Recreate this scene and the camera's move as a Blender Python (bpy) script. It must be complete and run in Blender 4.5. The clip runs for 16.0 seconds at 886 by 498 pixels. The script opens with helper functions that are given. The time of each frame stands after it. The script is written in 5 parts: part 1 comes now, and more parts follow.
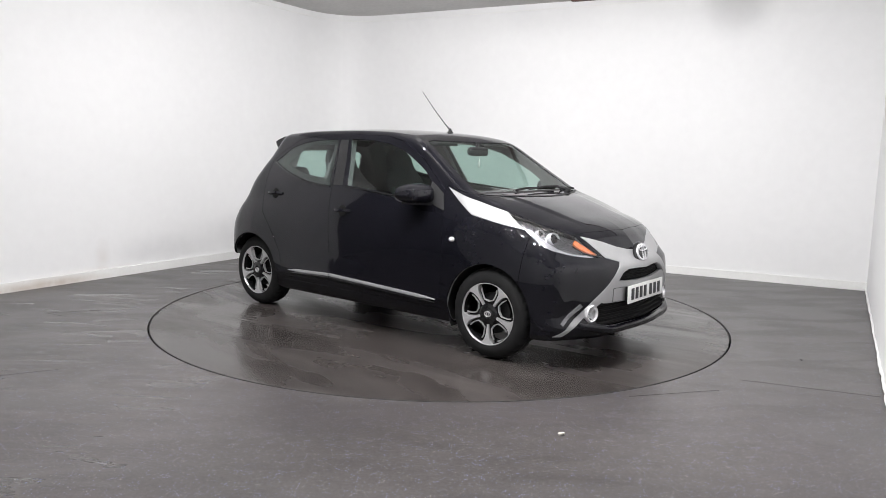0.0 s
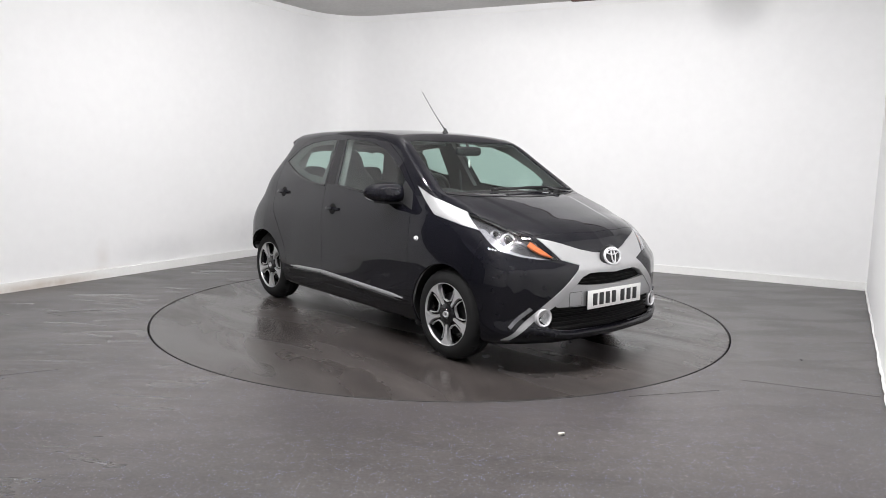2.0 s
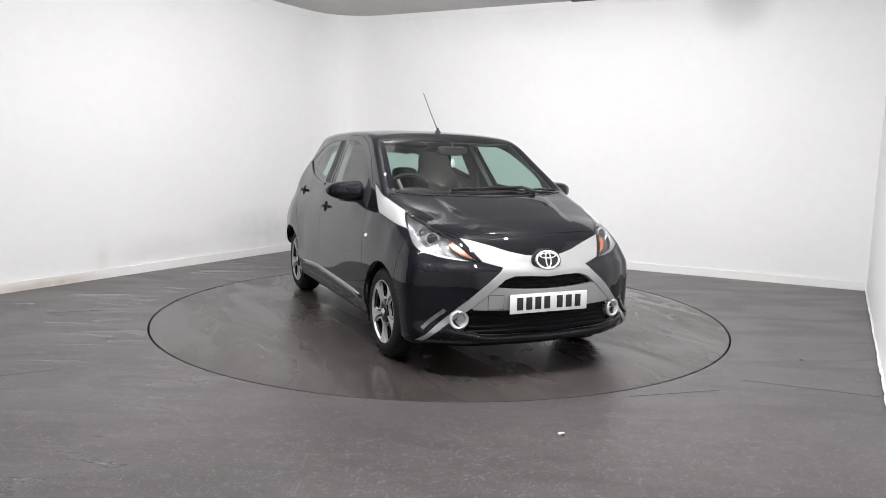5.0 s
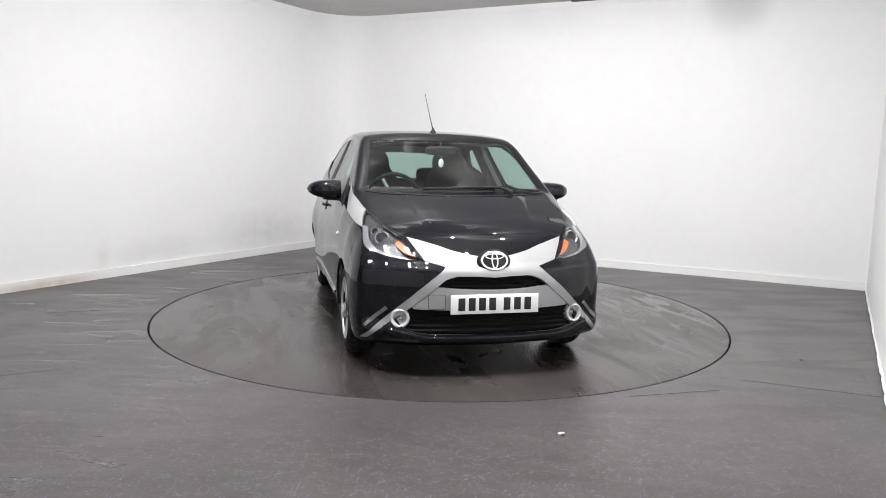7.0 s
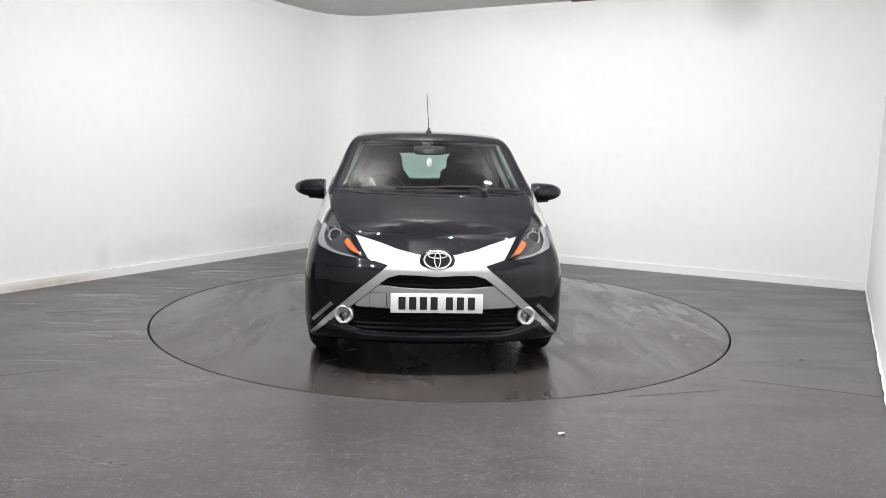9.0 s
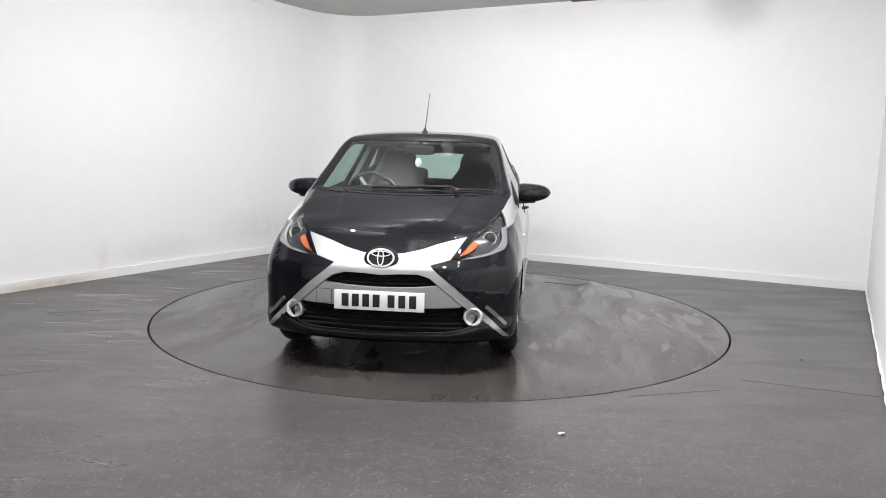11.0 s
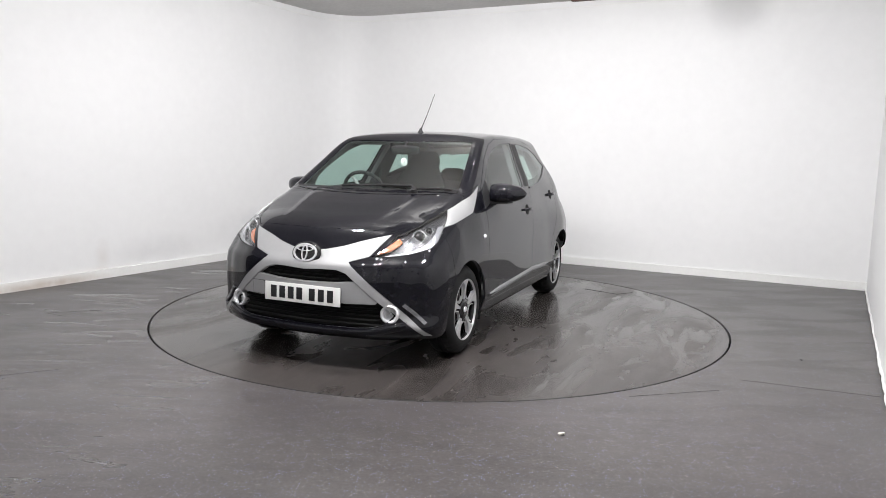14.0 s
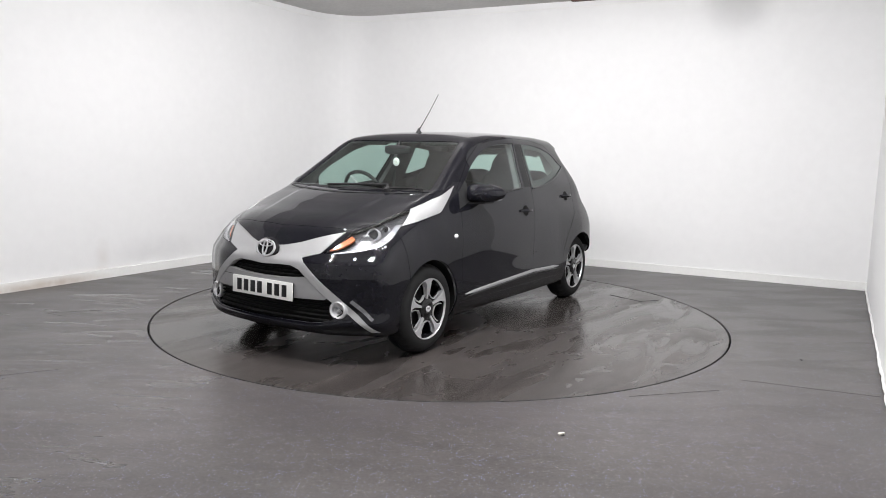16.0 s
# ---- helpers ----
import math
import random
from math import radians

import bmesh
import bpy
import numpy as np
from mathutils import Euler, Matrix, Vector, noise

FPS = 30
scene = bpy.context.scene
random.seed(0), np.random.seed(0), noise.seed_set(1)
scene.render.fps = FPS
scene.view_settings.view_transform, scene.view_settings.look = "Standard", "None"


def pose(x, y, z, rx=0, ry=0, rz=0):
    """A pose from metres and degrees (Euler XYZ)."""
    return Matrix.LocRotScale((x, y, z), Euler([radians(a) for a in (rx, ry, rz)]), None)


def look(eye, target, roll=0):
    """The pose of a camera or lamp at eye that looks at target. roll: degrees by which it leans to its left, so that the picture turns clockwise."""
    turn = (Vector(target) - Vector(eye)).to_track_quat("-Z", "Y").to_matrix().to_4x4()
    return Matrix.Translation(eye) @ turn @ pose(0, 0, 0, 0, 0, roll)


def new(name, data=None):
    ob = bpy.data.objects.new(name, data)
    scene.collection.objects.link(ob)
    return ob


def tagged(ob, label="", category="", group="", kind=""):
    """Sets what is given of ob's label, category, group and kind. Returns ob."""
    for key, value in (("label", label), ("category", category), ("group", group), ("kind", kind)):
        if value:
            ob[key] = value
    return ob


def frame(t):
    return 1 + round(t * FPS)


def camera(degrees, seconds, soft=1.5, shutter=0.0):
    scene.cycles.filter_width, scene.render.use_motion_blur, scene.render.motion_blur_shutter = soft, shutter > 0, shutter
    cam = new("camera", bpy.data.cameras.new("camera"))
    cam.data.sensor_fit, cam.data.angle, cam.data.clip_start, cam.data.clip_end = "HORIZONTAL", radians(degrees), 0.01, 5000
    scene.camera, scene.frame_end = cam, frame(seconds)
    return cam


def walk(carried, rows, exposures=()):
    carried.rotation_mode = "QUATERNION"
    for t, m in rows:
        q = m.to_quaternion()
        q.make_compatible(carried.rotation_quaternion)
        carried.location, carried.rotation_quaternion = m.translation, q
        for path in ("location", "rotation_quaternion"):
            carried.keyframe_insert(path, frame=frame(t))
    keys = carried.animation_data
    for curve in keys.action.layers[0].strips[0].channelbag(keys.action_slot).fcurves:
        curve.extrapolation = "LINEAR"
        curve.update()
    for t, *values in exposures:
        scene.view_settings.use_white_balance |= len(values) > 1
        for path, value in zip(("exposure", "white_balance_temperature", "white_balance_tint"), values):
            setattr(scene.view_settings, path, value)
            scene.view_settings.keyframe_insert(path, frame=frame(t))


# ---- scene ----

# ---------------------------------------------------------------- camera
CLIP = 16.0
EYE = Vector((0.0, -5.8067, 1.2661))
PITCH, TURN, ROLL = 7.4951, 0.1258, 1.2918


def aim(eye, pitch, turn):
    p, y = radians(pitch), radians(turn)
    return eye + Vector((math.sin(y) * math.cos(p), math.cos(y) * math.cos(p), -math.sin(p)))


cam = camera(62.72, CLIP, soft=0.75)
CAM_POSE = look(EYE, aim(EYE, PITCH, TURN), ROLL)
walk(cam, [(0.0, CAM_POSE), (CLIP, CAM_POSE)])
YAW0, YAW_RATE = -39.15, -5.264          # degrees, degrees a second
CAR_X, CAR_Y = -0.0619, -0.1274          # the car's place on the table
TABLE_R = 2.1995

# ---------------------------------------------------------------- world and lights
world = bpy.data.worlds.new("world")
scene.world = world
world.use_nodes = True
world.node_tree.nodes["Background"].inputs[0].default_value = (0.75, 0.8, 0.9, 1)
world.node_tree.nodes["Background"].inputs[1].default_value = 0.05
scene.view_settings.exposure = 0.155


def lamp(name, place, target, size, power, colour=(1, 0.97, 0.93), shape="DISK"):
    data = bpy.data.lights.new(name, "AREA")
    data.shape, data.size, data.energy, data.color = shape, size, power, colour
    ob = new(name, data)
    ob.matrix_world = look(place, target)
    return ob


CEILING_Z = 3.02
HEAD_Z = 2.84
# spotlight heads on the ceiling: place, what each is turned to, watts
LAMPS = [((-0.7, -1.3), (-3.6, 0.3, 1.2), 22.5), ((-0.5, -0.3), (-2.6, 2.2, 1.1), 21), ((-0.1, 0.3), (-1.0, 3.8, 1.2), 17.5), ((0.5, -0.1), (1.0, 3.0, 0.9), 8),
         ((0.9, -0.8), (3.5, 1.6, 0.8), 15), ((0.3, -1.6), (3.6, 0.1, 0.9), 35), ((-0.5, -2.6), (2.6, -1.7, 1.3), 26), ((-1.9, -3.0), (-2.9, -4.3, 1.6), 13), ((-0.7, -3.4), (-1.3, -5.2, 1.6), 14), ((0.5, -3.3), (0.9, -4.8, 1.4), 12),
         ((-1.5, -2.4), (-1.0, -1.4, 0), 23.5), ((-0.9, -2.5), (-0.6, -1.6, 0), 23.5), ((0.1, -2.5), (0.0, -1.6, 0), 23.5), ((0.7, -2.4), (0.6, -1.4, 0), 23.5), ((-1.2, -0.9), (-1.0, -0.5, 0), 23.5), ((1.2, -1.5), (1.0, -0.6, 0), 23.5)]
for (lx, ly), target, watts in LAMPS:
    eye = Vector((lx, ly, HEAD_Z))
    lamp("spotlight_beam", eye + (Vector(target) - eye).normalized() * 0.012, target, 0.07, watts, (1.0, 0.99, 0.99))


# ---------------------------------------------------------------- materials
def material(name, colour, rough=0.5, metal=0.0, spread=0.0, scale=8.0, bump=0.0, bump_scale=60.0, coat=0.0, rough_spread=0.0):
    """A surface with variation in colour and roughness at two scales, and fine relief."""
    m = bpy.data.materials.new(name)
    m.use_nodes = True
    nt = m.node_tree
    b = nt.nodes["Principled BSDF"]
    b.inputs["Base Color"].default_value = (*colour, 1)
    b.inputs["Roughness"].default_value, b.inputs["Metallic"].default_value = rough, metal
    b.inputs["Coat Weight"].default_value, b.inputs["Coat Roughness"].default_value = coat, 0.03
    where = nt.nodes.new("ShaderNodeTexCoord").outputs["Object"]
    if spread or rough_spread:
        big, small = nt.nodes.new("ShaderNodeTexNoise"), nt.nodes.new("ShaderNodeTexNoise")
        for node, s in ((big, scale), (small, scale * 9)):
            node.inputs["Scale"].default_value, node.inputs["Detail"].default_value = s, 4
            nt.links.new(where, node.inputs["Vector"])
        add = nt.nodes.new("ShaderNodeMath")
        add.operation = "ADD"
        nt.links.new(big.outputs["Fac"], add.inputs[0])
        nt.links.new(small.outputs["Fac"], add.inputs[1])
        for socket, lo, hi in (("Base Color", 1 - spread, 1 + spread), ("Roughness", rough - rough_spread, rough + rough_spread)):
            span = nt.nodes.new("ShaderNodeMapRange")
            span.inputs["From Min"].default_value, span.inputs["From Max"].default_value = 0.65, 1.35
            span.inputs["To Min"].default_value, span.inputs["To Max"].default_value = lo, hi
            nt.links.new(add.outputs[0], span.inputs["Value"])
            if socket == "Roughness":
                nt.links.new(span.outputs[0], b.inputs[socket])
            else:
                mul = nt.nodes.new("ShaderNodeVectorMath")
                mul.operation = "SCALE"
                mul.inputs[0].default_value = colour
                nt.links.new(span.outputs[0], mul.inputs["Scale"])
                nt.links.new(mul.outputs[0], b.inputs[socket])
    if bump:
        grain, relief = nt.nodes.new("ShaderNodeTexNoise"), nt.nodes.new("ShaderNodeBump")
        grain.inputs["Scale"].default_value, grain.inputs["Detail"].default_value = bump_scale, 5
        relief.inputs["Strength"].default_value, relief.inputs["Distance"].default_value = bump, 0.004
        nt.links.new(where, grain.inputs["Vector"])
        nt.links.new(grain.outputs["Fac"], relief.inputs["Height"])
        nt.links.new(relief.outputs[0], b.inputs["Normal"])
    return m


def glass(name, tint, gloss=0.02):
    """A thin pane: tinted clear, with mirror reflections by Fresnel."""
    m = bpy.data.materials.new(name)
    m.use_nodes = True
    nt = m.node_tree
    nt.nodes.remove(nt.nodes["Principled BSDF"])
    clear, shine, mix, fres = (nt.nodes.new(k) for k in ("ShaderNodeBsdfTransparent", "ShaderNodeBsdfGlossy", "ShaderNodeMixShader", "ShaderNodeLayerWeight"))
    clear.inputs["Color"].default_value = (*tint, 1)
    shine.inputs["Roughness"].default_value = gloss
    fres.inputs["Blend"].default_value = 0.5
    rise, lift = nt.nodes.new("ShaderNodeMath"), nt.nodes.new("ShaderNodeMath")
    rise.operation, lift.operation = "POWER", "MULTIPLY_ADD"
    rise.inputs[1].default_value = 5.0
    lift.inputs[1].default_value, lift.inputs[2].default_value = 0.90, 0.10
    nt.links.new(fres.outputs["Facing"], rise.inputs[0])
    nt.links.new(rise.outputs[0], lift.inputs[0])
    nt.links.new(lift.outputs[0], mix.inputs[0])
    nt.links.new(clear.outputs[0], mix.inputs[1])
    nt.links.new(shine.outputs[0], mix.inputs[2])
    nt.links.new(mix.outputs[0], nt.nodes["Material Output"].inputs["Surface"])
    return m


def glow(name, colour, strength):
    m = bpy.data.materials.new(name)
    m.use_nodes = True
    b = m.node_tree.nodes["Principled BSDF"]
    b.inputs["Base Color"].default_value = (*colour, 1)
    b.inputs["Emission Color"].default_value, b.inputs["Emission Strength"].default_value = (*colour, 1), strength
    return m


PAINT = material("black_paint", (0.0052, 0.0052, 0.0078), 0.35, 0.0, 0.15, 3, coat=1.0)
PAINT.node_tree.nodes["Principled BSDF"].inputs["Specular IOR Level"].default_value = 0.03
PAINT.node_tree.nodes["Principled BSDF"].inputs["Coat IOR"].default_value = 1.38
SILVER = material("silver_paint", (0.33, 0.33, 0.335), 0.46, 0.35, 0.03, 4, 0.03, 900, coat=0.3)
CHROME = material("chrome", (0.86, 0.86, 0.88), 0.16, 0.6, 0.03, 20)
ALLOY = material("machined_alloy", (0.52, 0.52, 0.53), 0.30, 0.45, 0.08, 30, 0.05, 300)
BLACK_GLOSS = material("black_gloss_plastic", (0.010, 0.010, 0.011), 0.12, 0, 0.2, 10)
BLACK_TRIM = material("black_plastic", (0.016, 0.016, 0.017), 0.5, 0, 0.25, 12, 0.2, 400)
RUBBER = material("tyre_rubber", (0.012, 0.012, 0.0125), 0.72, 0, 0.25, 14, 0.25, 220, rough_spread=0.1)
DARK = material("dark_cavity", (0.006, 0.006, 0.006), 0.8, 0, 0.2, 10)
CLOTH = material("grey_seat_cloth", (0.085, 0.086, 0.089), 0.9, 0, 0.2, 20, 0.4, 500)
CLOTH_LIGHT = material("light_grey_seat_cloth", (0.20, 0.21, 0.22), 0.85, 0, 0.15, 20, 0.4, 500)
LINING = material("grey_lining", (0.14, 0.14, 0.142), 0.85, 0, 0.15, 20, 0.2, 300)
DASH = material("dashboard_plastic", (0.018, 0.018, 0.019), 0.6, 0, 0.2, 20, 0.3, 350)
AMBER = material("amber_lens", (0.52, 0.14, 0.045), 0.15, 0, 0.15, 60)
PLATE_WHITE = material("white_plate", (0.82, 0.82, 0.80), 0.3, 0, 0.03, 10)
INK = material("black_ink", (0.012, 0.012, 0.014), 0.4, 0, 0.1, 10)
PANE = glass("tinted_glass", (0.66, 0.80, 0.75))
CLEAR = glass("clear_lens", (0.90, 0.91, 0.92))
LAMP_SILVER = material("lamp_silver", (0.30, 0.30, 0.32), 0.2, 0.35, 0.15, 40)
WHITE_BAND = material("white_enamel", (0.78, 0.77, 0.76), 0.25, 0, 0.1, 60)
REFLECTOR = material("grey_reflector", (0.72, 0.72, 0.73), 0.25, 0.3, 0.2, 30)
LAMP_GREY = material("lamp_grey", (0.055, 0.055, 0.06), 0.22, 0.3, 0.35, 40)
DARK_DOOR = material("charcoal_door", (0.035, 0.035, 0.038), 0.6, 0, 0.15, 3, 0.1, 30)
WALL = material("white_wall_paint", (0.80, 0.80, 0.805), 0.55, 0, 0.02, 1.2, 0.06, 40)
SKIRT = material("white_gloss_skirting", (0.80, 0.80, 0.79), 0.3, 0, 0.03, 5, 0.05, 30)
CEIL = material("grey_ceiling_board", (0.54, 0.53, 0.52), 0.8, 0, 0.10, 2.5, 0.3, 25)
BEAM = material("brown_steel_beam", (0.10, 0.045, 0.035), 0.5, 0, 0.2, 8)
JOINT = material("dark_joint", (0.02, 0.02, 0.02), 0.7, 0, 0.2, 20)
STRIP = material("ribbed_lens", (0.17, 0.17, 0.18), 0.22, 0.3, 0.4, 60, 0.4, 260)
FRIT = material("black_window_border", (0.010, 0.010, 0.011), 0.35, 0, 0.1, 10)
SEAM = material("worn_seam", (0.042, 0.038, 0.037), 0.6, 0, 0.3, 20)
CHIP = material("pale_chip", (0.55, 0.53, 0.48), 0.7, 0, 0.2, 60)
LAMP_GLOW = glow("lamp_diffuser", (1.0, 0.98, 0.96), 7.0)
for dull in (BLACK_TRIM, RUBBER, CLOTH, DASH, LINING, DARK):
    dull.node_tree.nodes["Principled BSDF"].inputs["Specular IOR Level"].default_value = 0.22


def with_marks(base, spots):
    """A copy of a wall paint with a few soft marks blended in: place, reach, colour, strength."""
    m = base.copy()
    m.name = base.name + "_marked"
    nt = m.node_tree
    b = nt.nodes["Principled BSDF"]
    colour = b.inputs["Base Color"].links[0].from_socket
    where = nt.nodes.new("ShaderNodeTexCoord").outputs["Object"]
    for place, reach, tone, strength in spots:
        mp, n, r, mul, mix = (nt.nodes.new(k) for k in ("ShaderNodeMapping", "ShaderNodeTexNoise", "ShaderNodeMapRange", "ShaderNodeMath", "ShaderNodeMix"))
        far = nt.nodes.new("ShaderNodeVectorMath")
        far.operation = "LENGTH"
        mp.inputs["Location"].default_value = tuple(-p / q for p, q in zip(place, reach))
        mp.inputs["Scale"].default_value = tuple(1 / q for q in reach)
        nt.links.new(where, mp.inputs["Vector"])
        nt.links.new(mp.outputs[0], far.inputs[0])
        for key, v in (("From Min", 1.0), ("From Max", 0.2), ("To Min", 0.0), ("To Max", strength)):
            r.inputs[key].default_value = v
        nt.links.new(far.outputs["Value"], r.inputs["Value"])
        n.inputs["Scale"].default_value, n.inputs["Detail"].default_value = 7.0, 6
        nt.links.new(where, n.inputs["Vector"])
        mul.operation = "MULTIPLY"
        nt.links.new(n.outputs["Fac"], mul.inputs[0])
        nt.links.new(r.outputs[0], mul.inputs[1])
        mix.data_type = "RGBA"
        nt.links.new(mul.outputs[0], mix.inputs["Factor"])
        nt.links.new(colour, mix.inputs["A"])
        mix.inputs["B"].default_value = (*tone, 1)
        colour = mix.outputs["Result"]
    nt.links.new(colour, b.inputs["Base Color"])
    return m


# two brown dirt smudges near the floor, then two broad grey patches low down
WALL_MARKED = with_marks(WALL, [((-3.25, 1.1, 0.22), (0.07, 0.12, 0.20), (0.45, 0.38, 0.32), 0.30), ((-3.3, 1.0, 0.05), (0.5, 0.9, 0.09), (0.45, 0.38, 0.30), 0.45),
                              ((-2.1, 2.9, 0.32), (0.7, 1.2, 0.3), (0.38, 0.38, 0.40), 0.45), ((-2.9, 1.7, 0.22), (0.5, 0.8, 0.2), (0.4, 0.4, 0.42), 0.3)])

SKIRT_STAINED = with_marks(SKIRT, [((-3.55, 0.6, 0.02), (0.55, 0.85, 0.075), (0.33, 0.23, 0.15), 1.0)])


def floor_material(name, base, flecks, deck=False):
    """Dark speckled sheet vinyl: worn, streaked and partly wet."""
    m = bpy.data.materials.new(name)
    m.use_nodes = True
    nt = m.node_tree
    b = nt.nodes["Principled BSDF"]
    where = nt.nodes.new("ShaderNodeTexCoord").outputs["Object"]

    def noise_at(scale, stretch=(1, 1, 1), turn=0.0, detail=5, distort=0.0):
        mp, n = nt.nodes.new("ShaderNodeMapping"), nt.nodes.new("ShaderNodeTexNoise")
        mp.inputs["Scale"].default_value, mp.inputs["Rotation"].default_value = stretch, (0, 0, turn)
        n.inputs["Scale"].default_value, n.inputs["Detail"].default_value, n.inputs["Distortion"].default_value = scale, detail, distort
        nt.links.new(where, mp.inputs["Vector"])
        nt.links.new(mp.outputs[0], n.inputs["Vector"])
        return n.outputs["Fac"]

    def span(value, a, b_, lo, hi):
        r = nt.nodes.new("ShaderNodeMapRange")
        for key, v in (("From Min", a), ("From Max", b_), ("To Min", lo), ("To Max", hi)):
            r.inputs[key].default_value = v
        nt.links.new(value, r.inputs["Value"])
        return r.outputs[0]

    def math_(op, x, y):
        n = nt.nodes.new("ShaderNodeMath")
        n.operation = op
        for i, v in enumerate((x, y)):
            if isinstance(v, float):
                n.inputs[i].default_value = v
            else:
                nt.links.new(v, n.inputs[i])
        return n.outputs[0]

    axes = nt.nodes.new("ShaderNodeSeparateXYZ")
    nt.links.new(where, axes.inputs[0])
    broad = span(noise_at(0.9), 0.35, 0.65, 0.88, 1.12)
    fine = math_("MULTIPLY", span(noise_at(75.0, detail=2), 0.3, 0.7, 0.80, 1.20), span(noise_at(7.0, (1, 1.6, 1), 0.4, 6, 0.8), 0.3, 0.7, 0.90, 1.10))
    if deck:  # standing water, thickest on one side of the deck, and half-dry wash marks
        side = span(math_("ADD", axes.outputs[1], noise_at(1.6)), 0.75, 1.35, 0.25, 1.0)
        patch = span(noise_at(1.5, (0.7, 1.3, 1), 0.5, 3, 0.3), 0.46, 0.54, 0.0, 1.0)
        pool = span(noise_at(3.4, (0.45, 1.9, 1), 0.5, 6, 0.9), 0.49, 0.60, 0.0, 1.0)
        drops = span(noise_at(6.0, (0.7, 1.5, 1), 0.3, 5, 0.4), 0.64, 0.69, 0.0, 1.0)
        pool = math_("MULTIPLY", math_("MAXIMUM", math_("MULTIPLY", pool, patch), drops), side)
        film = span(noise_at(1.3, (0.6, 1.9, 1), 0.9, 5, 0.9), 0.38, 0.62, 0.0, 0.62)
        marks = span(noise_at(2.2, (0.35, 2.4, 1), 0.7, 7, 0.8), 0.52, 0.66, 0.0, 0.30)
    else:  # dried wash streaks on one side of the booth, a few thin wet lines among them
        west = span(math_("ADD", axes.outputs[0], noise_at(1.2)), -0.2, -1.2, 0.0, 1.0)
        band = span(noise_at(0.9, (1, 1, 1), 0.0, 2), 0.44, 0.54, 0.0, 1.0)
        line = span(noise_at(3.2, (0.55, 2.4, 1), -0.22, 8, 0.7), 0.56, 0.62, 0.0, 1.0)
        pool = math_("MULTIPLY", math_("MULTIPLY", line, band), math_("MULTIPLY", west, 0.75))
        film = span(noise_at(1.6, (0.7, 1.8, 1), 0.9, 6, 0.7), 0.42, 0.58, 0.0, 0.22)
        marks = math_("MULTIPLY", span(noise_at(3.5, (0.5, 2.8, 1), -0.22, 8, 0.8), 0.50, 0.66, 0.0, 0.30), west)
    damp = math_("MAXIMUM", pool, film)
    shade = math_("MULTIPLY", math_("MULTIPLY", broad, fine), span(damp, 0.0, 0.7, 1.08, 0.82))
    vor = nt.nodes.new("ShaderNodeTexVoronoi")
    vor.inputs["Scale"].default_value = 105.0
    nt.links.new(where, vor.inputs["Vector"])
    tint = nt.nodes.new("ShaderNodeSeparateColor")
    nt.links.new(vor.outputs["Color"], tint.inputs[0])
    dots = math_("MULTIPLY", span(vor.outputs["Distance"], 0.20, 0.30, 1.0, 0.0), span(noise_at(20.0, detail=2), 0.42, 0.56, 0.0, flecks))
    dots = math_("MULTIPLY", dots, span(tint.outputs[0], 0.15, 0.8, 0.0, 1.0))
    scale_ = nt.nodes.new("ShaderNodeVectorMath")
    scale_.operation = "SCALE"
    scale_.inputs[0].default_value = base
    nt.links.new(math_("ADD", shade, marks), scale_.inputs["Scale"])
    mix, chip_mix = nt.nodes.new("ShaderNodeMix"), nt.nodes.new("ShaderNodeMix")
    mix.data_type = chip_mix.data_type = "RGBA"
    chip_mix.inputs["A"].default_value, chip_mix.inputs["B"].default_value = (0.50, 0.48, 0.44, 1), (0.30, 0.34, 0.62, 1)
    nt.links.new(span(tint.outputs[1], 0.25, 0.4, 0.0, 1.0), chip_mix.inputs["Factor"])
    nt.links.new(dots, mix.inputs["Factor"])
    nt.links.new(scale_.outputs[0], mix.inputs["A"])
    nt.links.new(chip_mix.outputs["Result"], mix.inputs["B"])
    nt.links.new(mix.outputs["Result"], b.inputs["Base Color"])
    nt.links.new(span(damp, 0.0, 1.0, 0.38 if deck else 0.42, 0.05), b.inputs["Roughness"])
    relief = nt.nodes.new("ShaderNodeBump")
    relief.inputs["Distance"].default_value = 0.002
    nt.links.new(noise_at(180.0, detail=2), relief.inputs["Height"])
    nt.links.new(span(damp, 0.0, 0.8, 0.30, 0.0), relief.inputs["Strength"])
    nt.links.new(relief.outputs[0], b.inputs["Normal"])
    b.inputs["Specular IOR Level"].default_value = 0.5
    return m


FLOOR = floor_material("speckled_vinyl_floor", (0.062, 0.0555, 0.0545), 0.75)
TABLE = floor_material("wet_vinyl_floor", (0.042, 0.0365, 0.0345), 0.08, True)


# ---------------------------------------------------------------- building helpers
def mesh_of(name, verts, faces, mat, smooth=True, normals=None):
    me = bpy.data.meshes.new(name)
    me.from_pydata([tuple(map(float, v)) for v in verts], [], [tuple(map(int, f)) for f in faces])
    me.materials.append(mat)
    me.polygons.foreach_set("use_smooth", [smooth] * len(me.polygons))
    if normals is not None:
        me.normals_split_custom_set_from_vertices([tuple(map(float, n)) for n in normals])
    me.update()
    return me


def part(name, bm, mat, parent, label="", smooth=True, angle=35.0):
    """One bmesh as one mesh object under a thing or a part."""
    me = bpy.data.meshes.new(name)
    bmesh.ops.recalc_face_normals(bm, faces=bm.faces)
    if smooth:
        for f in bm.faces:
            f.smooth = True
        for e in bm.edges:
            e.smooth = len(e.link_faces) == 2 and e.calc_face_angle(0) < radians(angle)
    bm.to_mesh(me)
    bm.free()
    me.materials.append(mat)
    ob = new(name, me)
    ob.parent = parent
    return tagged(ob, label)


